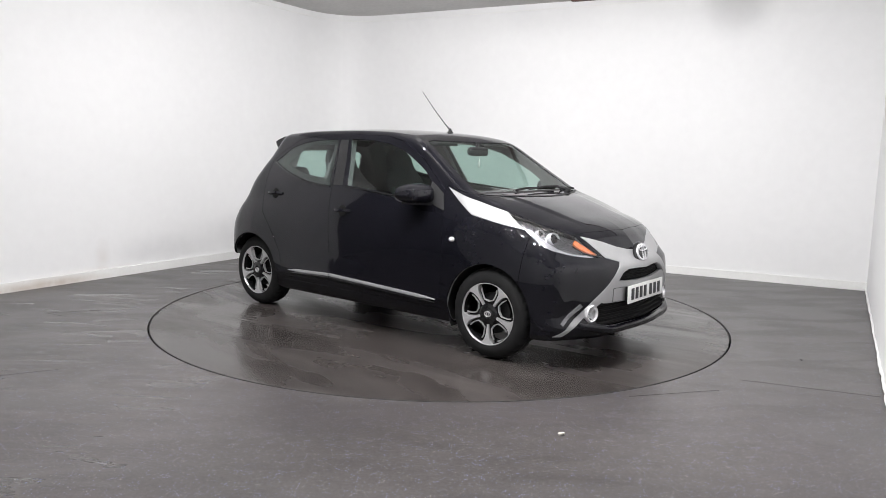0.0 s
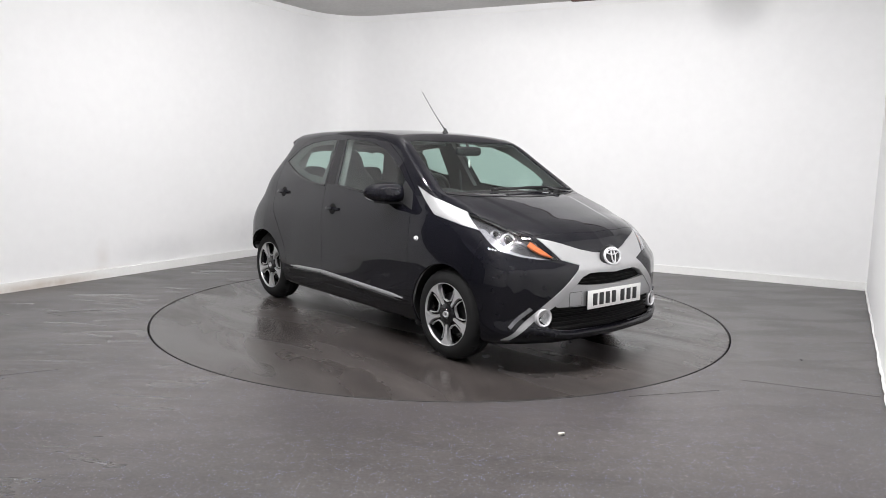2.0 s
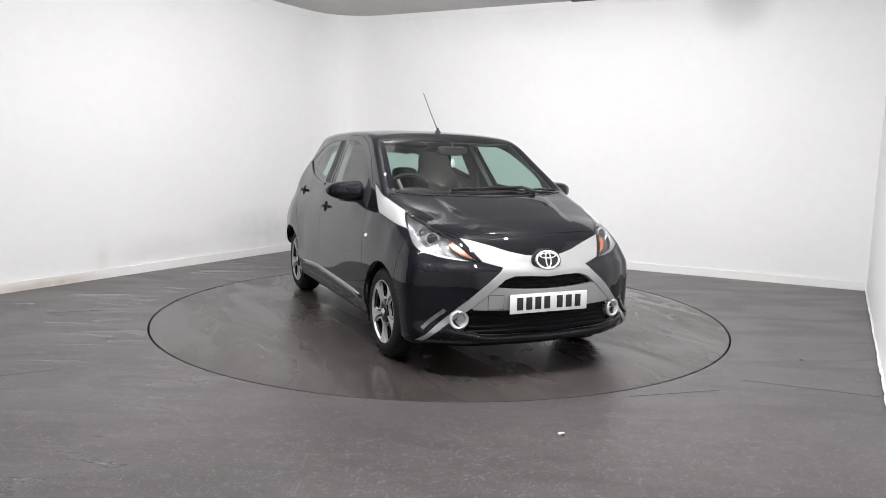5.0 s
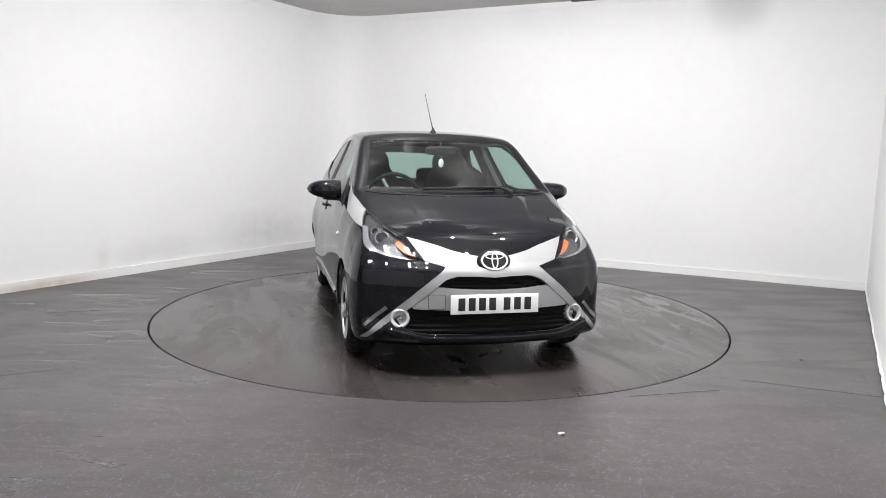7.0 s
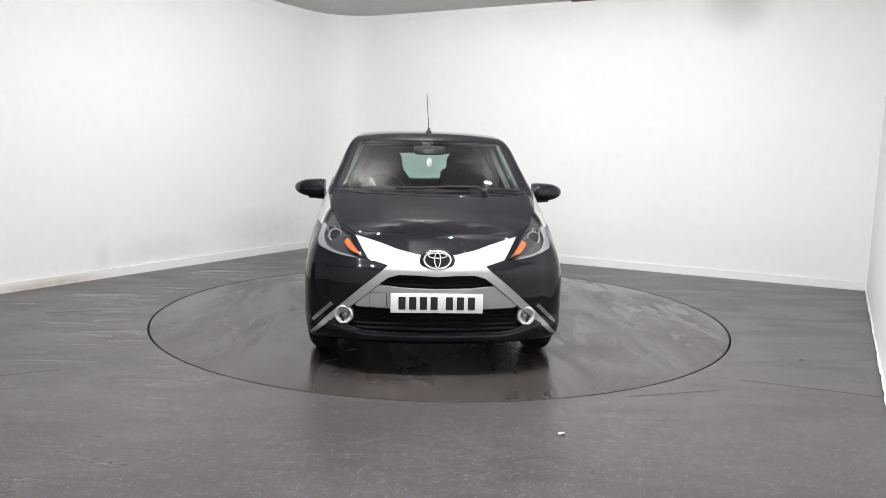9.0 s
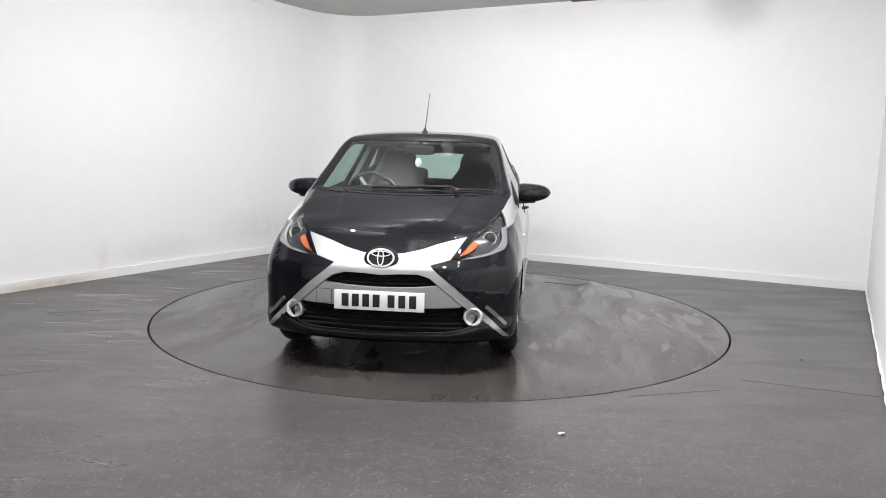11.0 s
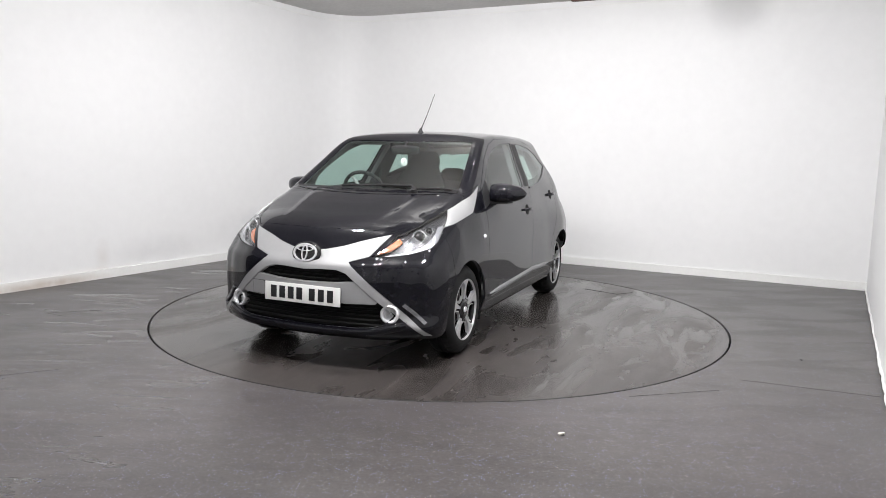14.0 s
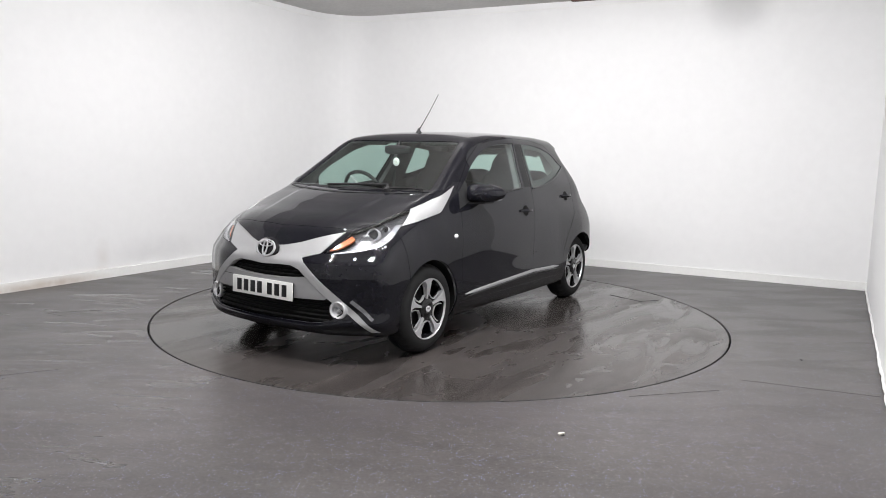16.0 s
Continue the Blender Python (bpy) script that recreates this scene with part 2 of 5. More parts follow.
def box(bm, cx, cy, cz, sx, sy, sz, m=None, bevel=0.0):
    r = bmesh.ops.create_cube(bm, size=1.0, matrix=Matrix.Translation((cx, cy, cz)) @ Matrix.Diagonal((sx, sy, sz, 1)))
    if bevel:
        edges = list({e for v in r["verts"] for e in v.link_edges})
        got = bmesh.ops.bevel(bm, geom=edges, offset=bevel, segments=2, affect="EDGES", profile=0.6)
        verts = list({v for f in got["faces"] for v in f.verts})
    else:
        verts = r["verts"]
    if m is not None:
        bmesh.ops.transform(bm, matrix=m, verts=verts)
    return bm


def lathe(bm, profile, m, segments=48, closed=False):
    """Turns (radius, along) round the z axis, then puts it at m."""
    rings = []
    for k in range(segments):
        a = 2 * math.pi * k / segments
        rings.append([bm.verts.new(m @ Vector((r * math.cos(a), r * math.sin(a), h))) for r, h in profile])
    n = len(profile)
    for k in range(segments):
        p, q = rings[k], rings[(k + 1) % segments]
        for i in range(n if closed else n - 1):
            j = (i + 1) % n
            bm.faces.new((p[i], p[j], q[j], q[i]))
    return bm


def tube(bm, path, radius, segments=8, cap=True):
    """A round bar along a list of points; radius is a number or one for each point."""
    pts = [Vector(p) for p in path]
    radii = radius if isinstance(radius, (list, tuple)) else [radius] * len(pts)
    rings = []
    up = Vector((0.13, 0.21, 0.97))
    for i, p in enumerate(pts):
        d = (pts[min(i + 1, len(pts) - 1)] - pts[max(i - 1, 0)]).normalized()
        a = d.cross(up).normalized()
        b = d.cross(a)
        rings.append([bm.verts.new(p + radii[i] * (math.cos(t) * a + math.sin(t) * b)) for t in (2 * math.pi * k / segments for k in range(segments))])
    for r, s in zip(rings, rings[1:]):
        for k in range(segments):
            bm.faces.new((r[k], r[(k + 1) % segments], s[(k + 1) % segments], s[k]))
    if cap:
        bm.faces.new(rings[0][::-1])
        bm.faces.new(rings[-1])
    return bm


def prism(bm, outline, depth, m):
    """A flat outline (x, y) given thickness along z, at m."""
    top = [bm.verts.new(m @ Vector((x, y, depth))) for x, y in outline]
    low = [bm.verts.new(m @ Vector((x, y, 0))) for x, y in outline]
    bm.faces.new(top)
    bm.faces.new(low[::-1])
    n = len(outline)
    for i in range(n):
        bm.faces.new((low[i], low[(i + 1) % n], top[(i + 1) % n], top[i]))
    return bm


def blob(bm, centre, radii, m=None, power=2.0, u=24, v=14):
    """A rounded solid: superellipsoid."""
    def pw(c, e):
        return math.copysign(abs(c) ** e, c)
    e = 2.0 / power
    rows = []
    for j in range(v + 1):
        la = -math.pi / 2 + math.pi * j / v
        row = []
        for i in range(u):
            lo = 2 * math.pi * i / u
            p = Vector((centre[0] + radii[0] * pw(math.cos(la), e) * pw(math.cos(lo), e), centre[1] + radii[1] * pw(math.cos(la), e) * pw(math.sin(lo), e), centre[2] + radii[2] * pw(math.sin(la), e)))
            row.append(bm.verts.new(m @ p if m is not None else p))
        rows.append(row)
    for a, b in zip(rows, rows[1:]):
        for i in range(u):
            bm.faces.new((a[i], a[(i + 1) % u], b[(i + 1) % u], b[i]))
    bmesh.ops.remove_doubles(bm, verts=rows[0] + rows[-1], dist=1e-6)
    return bm


# ---------------------------------------------------------------- the booth
CORNER_W, CORNER_N, CORNER_E, CORNER_S = (-5.6, -2.91), (-1.424, 4.22), (4.25, 1.338), (0.19, -6.13)


def rounded_corner(a, b, c, radius=0.75, steps=14):
    """The way from a to c by b with b's corner rounded off."""
    a, b, c = Vector(a), Vector(b), Vector(c)
    p, q = b + (a - b).normalized() * radius, b + (c - b).normalized() * radius
    return [(1 - t) ** 2 * p + 2 * t * (1 - t) * b + t * t * q for t in (i / steps for i in range(steps + 1))]


def wall_strip(name, path, z0, z1, thick, mat, label, inward=0.0):
    """A wall of some thickness along a path; inward: how far its face stands proud of the path, to the right of the way."""
    pts = [Vector(p) for p in path]
    outs = []
    for i in range(len(pts)):
        d = (pts[min(i + 1, len(pts) - 1)] - pts[max(i - 1, 0)]).normalized()
        outs.append(Vector((-d.y, d.x)))
    bm = bmesh.new()
    rows = []
    for p, o in zip(pts, outs):
        near, far = p - o * inward, p + o * thick
        rows.append([bm.verts.new((*near, z0)), bm.verts.new((*near, z1)), bm.verts.new((*far, z1)), bm.verts.new((*far, z0))])
    for a, b in zip(rows, rows[1:]):
        for k in range(4):
            bm.faces.new((a[k], a[(k + 1) % 4], b[(k + 1) % 4], b[k]))
    bm.faces.new(rows[0])
    bm.faces.new(rows[-1][::-1])
    ob = part(name, bm, mat, None)
    return tagged(ob, label, "wall", kind="structure")


CURVE_N = rounded_corner(CORNER_W, CORNER_N, CORNER_E)
HALF_N = len(CURVE_N) // 2
WALL_TOP = CEILING_Z + 0.05
WEST_END = (-4.37, -0.81)
wall_strip("wall_west", [WEST_END] + CURVE_N[:HALF_N + 1], -0.02, WALL_TOP, 0.12, WALL_MARKED, "smooth white painted booth wall meeting the floor")
wall_strip("wall_north", CURVE_N[HALF_N:] + [CORNER_E], -0.02, WALL_TOP, 0.12, WALL, "smooth white painted booth wall behind the turntable")
wall_strip("wall_east", [CORNER_E, CORNER_S], -0.02, WALL_TOP, 0.12, WALL, "smooth white painted booth side wall")
wall_strip("wall_south", [CORNER_S, CORNER_W], -0.02, WALL_TOP, 0.12, WALL, "plain white wall closing the booth")
wall_strip("wall_entrance", [CORNER_W, WEST_END], -0.02, WALL_TOP, 0.12, DARK_DOOR, "charcoal closed entrance of the booth")
SKIRT_H = 0.085
for k, path in enumerate(([WEST_END] + CURVE_N[:HALF_N + 1], CURVE_N[HALF_N:] + [CORNER_E])):
    ob = wall_strip("baseboard_%d" % (k + 1), path, 0.0, SKIRT_H, -0.001, SKIRT if k else SKIRT_STAINED, "white gloss skirting board along the wall", 0.018)
    ob["category"] = "skirting"
    ob = wall_strip("trim_%d" % (k + 1), path, 2.945, 2.953, -0.001, SKIRT, "thin white cornice bead near the ceiling", 0.010)
    ob["category"] = "cornice"
# the uneven sealing strip along the side wall
random.seed(5)
ES = [Vector(CORNER_E).lerp(Vector(CORNER_S), i / 90) for i in range(91)]
bm = bmesh.new()
tube(bm, [(p.x - 0.006 + random.uniform(-0.003, 0.003), p.y + 0.004, 0.016 + random.uniform(-0.006, 0.006)) for p in ES], [0.009 + random.uniform(-0.003, 0.003) for _ in ES], 8)
tagged(part("baseboard_3", bm, SKIRT, None), "uneven white sealing strip along the wall", "skirting", kind="structure")

# floor with a round well for the turntable
bm = bmesh.new()
SEG = 128
inner = [bm.verts.new(((TABLE_R + 0.012) * math.cos(2 * math.pi * k / SEG), (TABLE_R + 0.012) * math.sin(2 * math.pi * k / SEG), 0)) for k in range(SEG)]
low = [bm.verts.new((v.co.x, v.co.y, -0.05)) for v in inner]
outer = [bm.verts.new((9.5 * math.cos(2 * math.pi * k / SEG), 9.5 * math.sin(2 * math.pi * k / SEG), 0)) for k in range(SEG)]
for k in range(SEG):
    j = (k + 1) % SEG
    bm.faces.new((inner[k], outer[k], outer[j], inner[j]))
    bm.faces.new((low[k], inner[k], inner[j], low[j]))
tagged(part("floor", bm, FLOOR, None), "dark grey speckled vinyl floor with scuffs", "floor", kind="structure")
bm = bmesh.new()
bmesh.ops.create_circle(bm, cap_ends=True, segments=96, radius=TABLE_R + 0.3, matrix=Matrix.Translation((0, 0, -0.045)))
tagged(part("floor_pit", bm, DARK, None), "dark pit below the turntable", "floor", kind="structure")

bm = bmesh.new()
box(bm, 0, 0, CEILING_Z + 0.06, 20, 20, 0.12)
tagged(part("ceiling", bm, CEIL, None), "dull grey ceiling boards", "ceiling", kind="structure")
# a steel beam end where the ceiling meets the back wall
bn = (Vector(CORNER_E) - Vector(CORNER_N)).normalized()
bm = bmesh.new()
box(bm, 0, 0, 0, 4.0, 0.06, 0.05, Matrix.Translation((3.20, 1.83, 3.030)) @ Matrix.Rotation(math.atan2(bn.y, bn.x), 4, "Z"), 0.004)
tagged(part("trim_3", bm, BEAM, None), "dark brown painted steel strip at the ceiling edge", "beam", kind="structure")


def spotlight(place, target):
    """A spotlight head on a short stem, turned to the target."""
    thing = tagged(new("spotlight"), "small white ceiling spotlight head, switched on", "spotlight", "ceiling spotlights")
    thing.location = (*place, CEILING_Z)
    eye = Vector((0, 0, HEAD_Z - CEILING_Z))
    way = (Vector(target) - Vector((*place, HEAD_Z))).normalized()
    m = stand_at(eye, way)
    bm = bmesh.new()
    lathe(bm, [(0.0005, -0.13), (0.034, -0.13), (0.046, -0.115), (0.050, -0.06), (0.058, -0.01), (0.062, 0.006), (0.056, 0.008), (0.042, -0.002), (0.036, -0.006), (0.036, -0.02)], m, 28)
    part("head", bm, SKIRT, thing)
    bm = bmesh.new()
    bmesh.ops.create_circle(bm, cap_ends=True, segments=28, radius=0.036, matrix=m @ Matrix.Translation((0, 0, -0.008)))
    part("diffuser", bm, LAMP_GLOW, thing, "glowing white diffuser")
    bm = bmesh.new()
    tube(bm, [eye - way * 0.10, Vector((0, 0, -0.05)), Vector((0, 0, 0.0))], 0.009, 8)
    part("stem", bm, SKIRT, thing)
    bm = bmesh.new()
    lathe(bm, [(0.0005, -0.03), (0.045, -0.028), (0.05, -0.02), (0.05, 0.0)], Matrix(), 24)
    part("base", bm, SKIRT, thing)


def stand_at(p, n):
    z = Vector(n).normalized()
    x = Vector((0.3, 0.9, 0.2)).cross(z).normalized()
    m = Matrix((x, z.cross(x), z)).transposed().to_4x4()
    m.translation = p
    return m


for place, target, watts in LAMPS:
    spotlight(place, target)

# joints, a floor hatch and a small chip on the floor
def floor_strip(name, a, b, width, label, mat):
    a, b = Vector((*a, 0)), Vector((*b, 0))
    d = (b - a).normalized()
    s = Vector((-d.y, d.x, 0)) * width / 2
    bm = bmesh.new()
    n = 6
    rows = []
    for i in range(n + 1):
        p = a.lerp(b, i / n) + s * 0.6 * math.sin(i * 1.7)
        rows.append([bm.verts.new(p + s + Vector((0, 0, h))) for h in (0.0012, 0.0022)] + [bm.verts.new(p - s + Vector((0, 0, h))) for h in (0.0022, 0.0012)])
    for p, q in zip(rows, rows[1:]):
        for k in range(4):
            bm.faces.new((p[k], p[(k + 1) % 4], q[(k + 1) % 4], q[k]))
    ob = part(name, bm, mat, None)
    return tagged(ob, label, "floor joint", kind="structure")


floor_strip("floor_joint_1", (1.02, -2.06), (1.55, -1.92), 0.0025, "thin dark seam in the vinyl floor", SEAM)
floor_strip("floor_joint_2", (1.75, -1.72), (2.42, -1.98), 0.0025, "thin dark seam in the vinyl floor", SEAM)
floor_strip("floor_joint_3", (-2.98, -0.42), (-2.62, -0.27), 0.006, "worn edge of a small floor hatch", SEAM)
floor_strip("floor_joint_4", (-2.98, -0.42), (-2.78, -0.52), 0.004, "worn edge of a small floor hatch", SEAM)
floor_strip("floor_joint_5", (-2.62, -2.05), (-2.15, -1.80), 0.0015, "thin dark seam in the vinyl floor", SEAM)

bm = bmesh.new()
blob(bm, (0, 0, 0.006), (0.017, 0.012, 0.006), power=3.0, u=10, v=6)
for v in bm.verts:
    v.co += Vector(noise.noise_vector(v.co * 60)) * 0.004
chip = part("stone_chip", bm, CHIP, None, smooth=False)
chip.location = (0.567, -2.617, 0)
tagged(chip, "small pale chip lying on the vinyl floor", "stone chip")
bm = bmesh.new()
blob(bm, (0, 0, 0.003), (0.010, 0.010, 0.003), u=10, v=6)
dot = part("floor_plug", bm, JOINT, None)
dot.location = (2.326, -1.27, 0)
tagged(dot, "small dark plug in the vinyl floor", "plug")

# ---------------------------------------------------------------- the turntable
turntable = tagged(new("turntable"), "round flush turntable covered in wet dark vinyl", "turntable")
bm = bmesh.new()
lathe(bm, [(0.0005, 0.0), (0.8, 0.0), (1.6, 0.0), (TABLE_R - 0.02, 0.0), (TABLE_R - 0.004, -0.0015), (TABLE_R - 0.004, -0.04)], Matrix(), 160)
part("deck", bm, TABLE, turntable, "wet dark grey vinyl deck")
bm = bmesh.new()
lathe(bm, [(TABLE_R - 0.0035, -0.035), (TABLE_R - 0.0035, -0.001), (TABLE_R, -0.002), (TABLE_R, -0.035)], Matrix(), 160)
part("edge_ring", bm, JOINT, turntable, "dark steel edge ring")


def deck_strip(a, b):
    a, b = Vector((*a, 0)), Vector((*b, 0))
    d = b - a
    bm = bmesh.new()
    box(bm, 0, 0, 0.0015, d.length, 0.008, 0.003, Matrix.Translation((a + b) / 2) @ Matrix.Rotation(math.atan2(d.y, d.x), 4, "Z"), 0.0008)
    part("hatch_seam", bm, JOINT, turntable, "dark seam of a deck hatch")


deck_strip((-1.554, 0.859), (-1.424, 1.179))
deck_strip((-1.424, 1.182), (-1.584, 1.301))


# ---------------------------------------------------------------- the car's skin as a solid
def curve(x, xs, ys):
    """Monotone cubic through the points (xs, ys), held straight past the ends."""
    xs, ys, x = np.asarray(xs, float), np.asarray(ys, float), np.asarray(x, float)
    h = np.diff(xs)
    d = np.diff(ys) / h
    m = np.empty(len(xs))
    m[0], m[-1] = d[0], d[-1]
    a, b = d[:-1], d[1:]
    w1, w2 = 2 * h[1:] + h[:-1], h[1:] + 2 * h[:-1]
    with np.errstate(divide="ignore", invalid="ignore"):
        m[1:-1] = np.where(a * b > 0, (w1 + w2) / (w1 / a + w2 / b), 0)
    i = np.clip(np.searchsorted(xs, x) - 1, 0, len(h) - 1)
    u = x - xs[i]
    t = np.clip(u / h[i], 0, 1)
    y = (ys[i] * (1 + 2 * t) * (1 - t) ** 2 + ys[i + 1] * t * t * (3 - 2 * t)
         + h[i] * (m[i] * t * (1 - t) ** 2 + m[i + 1] * t * t * (t - 1)))
    y = y + np.where(x < xs[0], (x - xs[0]) * m[0], 0) + np.where(x > xs[-1], (x - xs[-1]) * m[-1], 0)
    return y


LEVELS = (0.15, 0.24, 0.34, 0.5, 0.65, 0.78, 0.88, 0.97, 1.02, 1.2, 1.36, 1.5)
FLANK = {  # half width at each level, station by station
    -1.6: (0.6852, 0.7360, 0.7662, 0.7827, 0.7803, 0.7470, 0.7017, 0.6683, 0.6503, 0.5807, 0.5139, 0.4364),
    -1.17: (0.7398, 0.7887, 0.8067, 0.8167, 0.8127, 0.7843, 0.7471, 0.7259, 0.7093, 0.6147, 0.5296, 0.4484),
    -0.7: (0.7347, 0.7777, 0.8049, 0.7975, 0.7950, 0.7785, 0.7545, 0.7313, 0.7183, 0.6322, 0.5510, 0.4752),
    -0.2: (0.7304, 0.7699, 0.7975, 0.7900, 0.7895, 0.7800, 0.7641, 0.7409, 0.7245, 0.6417, 0.5697, 0.5012),
    0.5: (0.7281, 0.7675, 0.7890, 0.7885, 0.7890, 0.7796, 0.7635, 0.7388, 0.7195, 0.6374, 0.5759, 0.5136),
    0.9: (0.7288, 0.7643, 0.7899, 0.7911, 0.7897, 0.7771, 0.7494, 0.7106, 0.6919, 0.6146, 0.5462, 0.4892),
    1.25: (0.7516, 0.7732, 0.7890, 0.7934, 0.7829, 0.7538, 0.7122, 0.6589, 0.6302, 0.5177, 0.4251, 0.3328),
    1.6: (0.7449, 0.7622, 0.7735, 0.7732, 0.7519, 0.6844, 0.6092, 0.5351, 0.5007, 0.4156, 0.3199, 0.2242),
    1.9: (0.7181, 0.7346, 0.7407, 0.7363, 0.7125, 0.6408, 0.5620, 0.4849, 0.4484, 0.3613, 0.2635, 0.1653)}


def flank(x, z):
    keys = sorted(FLANK)
    rows = [curve(z, LEVELS, FLANK[k]) for k in keys]
    out = rows[0] + 0 * x
    for a, b, ra, rb in zip(keys, keys[1:], rows, rows[1:]):
        t = np.clip((x - a) / (b - a), 0, 1)
        t = t * t * (3 - 2 * t) * 0.6 + t * 0.4
        out = np.where(x >= a, ra * (1 - t) + rb * t, out)
    return out


def smin(a, b, k):
    h = np.clip(0.5 + 0.5 * (b - a) / k, 0, 1)
    return b * (1 - h) + a * h - k * h * (1 - h)


def smax(a, b, k):
    return -smin(-a, -b, k)


def ease(t):
    t = np.clip(t, 0, 1)
    return t * t * (3 - 2 * t)


NOSE_Z = (0.16, 0.21, 0.26, 0.33, 0.42, 0.52, 0.6, 0.66, 0.74, 0.81, 0.88, 1.0)
NOSE_X = (1.8034, 1.8627, 1.8825, 1.8625, 1.8670, 1.8690, 1.8590, 1.8140, 1.7485, 1.6849, 1.5801, 1.3408)
NOSE_Y = (0.0, 0.15, 0.26, 0.33, 0.43, 0.53, 0.6, 0.66, 0.7, 0.74, 0.78, 0.9)
NOSE_BACK = (0.0151, 0.0245, 0.0387, 0.0464, 0.0640, 0.1092, 0.1463, 0.1884, 0.2100, 0.2487, 0.3172, 0.6834)
TAIL_Z = (0.16, 0.22, 0.3, 0.45, 0.6, 0.75, 0.88, 1.0, 1.1, 1.2, 1.3, 1.36, 1.45)
TAIL_X = (-1.36, -1.46, -1.57, -1.635, -1.6274, -1.5805, -1.5107, -1.4571, -1.4037, -1.3494, -1.3022, -1.2792, -1.2494)
TAIL_Y = (0.0, 0.3, 0.5, 0.62, 0.7, 0.76, 0.9)
TAIL_BACK = (0.1055, 0.1142, 0.1373, 0.1554, 0.1572, 0.1531, 0.3706)
BONNET_X = (0.6, 0.9, 1.1, 1.3, 1.45, 1.58, 1.69, 1.8, 2.0)
BONNET_Z = (1.0640, 1.0340, 0.9990, 0.9440, 0.8950, 0.8520, 0.8160, 0.7785, 0.7080)
ROOF_X = (-1.6, -1.35, -1.1, -0.7, -0.3, 0.0, 0.226, 0.42, 0.6, 0.9)
ROOF_Z = (1.321, 1.374, 1.412, 1.438, 1.444, 1.438, 1.422, 1.394, 1.350, 1.26)


def skin(p):
    """Below zero inside the body shell; p is an array of points, mirrored in y."""
    x, y, z = p[..., 0], np.abs(p[..., 1]), p[..., 2]
    side = (y - flank(x, z)) * 0.95
    nose = (x - curve(z, NOSE_Z, NOSE_X) + curve(y, NOSE_Y, NOSE_BACK)) * 0.8
    tail = (curve(z, TAIL_Z, TAIL_X) + curve(y, TAIL_Y, TAIL_BACK) - x) * 0.9
    bonnet = (z - curve(x, BONNET_X, BONNET_Z) + 0.078 * np.clip((x - 0.9) / 0.5, 0, 1) * (y / 0.7) ** 3) * 0.93
    # raised centre of the bonnet between two creases that draw together towards the nose
    bonnet = bonnet + 0.0055 * np.clip((x - 0.95) / 0.15, 0, 1) * np.clip((1.66 - x) / 0.3, 0, 1) * ease((y - 0.40 + 0.16 * (x - 1.0)) / 0.05)
    roof = z - curve(x, ROOF_X, ROOF_Z) + 0.016 * (y / 0.58) ** 4 + 0.018 * (y / 0.58) ** 2
    screen = (x - (0.9726 - 1.5148 * (z - 1.0))) * 0.62
    cabin = smax(smax(roof, screen, 0.035), side, 0.042)
    low = smax(bonnet, side, 0.07)
    shell = smin(low, cabin, 0.012)
    shell = smax(smax(shell, nose, 0.05), tail, 0.08)

    return smax(shell, 0.175 - z, 0.03)


def skin_normal(p):
    e = 0.004
    g = np.stack([skin(p + d) - skin(p - d) for d in np.eye(3) * e], -1)
    return g / np.maximum(np.linalg.norm(g, axis=-1, keepdims=True), 1e-9)


SPINE_REAR, SPINE_FRONT, SPINE_Z = -1.0, 1.25, 0.62


def skin_grid(cap=44, along=112, around=120):
    """Points of the half shell (y >= 0): rays from a spine, rounded at both ends."""
    psi = np.concatenate([np.linspace(-90, 0, cap, endpoint=False), np.zeros(along), np.linspace(0, 90, cap + 1)[1:]])
    psi[0], psi[-1] = -89.6, 89.6
    cx = np.concatenate([np.full(cap, SPINE_REAR), np.linspace(SPINE_REAR, SPINE_FRONT, along), np.full(cap, SPINE_FRONT)])
    phi = np.radians(np.linspace(0, 180, around))
    ps = np.radians(psi)[:, None]
    way = np.stack([np.sin(ps) + 0 * phi, np.cos(ps) * np.sin(phi), -np.cos(ps) * np.cos(phi)], -1)
    start = np.stack([cx[:, None] + 0 * phi, 0 * ps + 0 * phi, np.full((len(psi), around), SPINE_Z)], -1)
    lo, hi = np.zeros(way.shape[:2]), np.full(way.shape[:2], 1.6)
    for _ in range(34):
        mid = (lo + hi) / 2
        inside = skin(start + mid[..., None] * way) < 0
        lo, hi = np.where(inside, mid, lo), np.where(inside, hi, mid)
    p = start + lo[..., None] * way
    p[:, 0, 1] = p[:, -1, 1] = 0.0
    return p


# ---------------------------------------------------------------- cutting the skin into panels
FRONT_GLASS = [(-0.135, 1.018), (-0.255, 1.356), (-0.03, 1.349), (0.15, 1.325), (0.30, 1.282), (0.43, 1.215), (0.545, 1.15), (0.625, 1.085), (0.645, 0.945), (0.25, 0.970)]
REAR_GLASS = [(-0.315, 1.008), (-0.40, 1.354), (-0.60, 1.346), (-0.76, 1.328), (-0.92, 1.282), (-1.06, 1.17), (-0.82, 1.095), (-0.6, 1.043), (-0.42, 1.016)]
SAIL = [(0.771, 1.053), (0.937, 0.995), (1.092, 0.951), (1.223, 0.916), (1.373, 0.822), (1.188, 0.852), (1.006, 0.887), (0.871, 0.977)]
HEADLAMP = [(1.752, 0.666), (1.691, 0.718), (1.610, 0.787), (1.522, 0.823), (1.396, 0.862), (1.273, 0.903), (1.223, 0.916), (1.373, 0.822), (1.488, 0.751), (1.562, 0.715), (1.624, 0.692), (1.689, 0.675)]
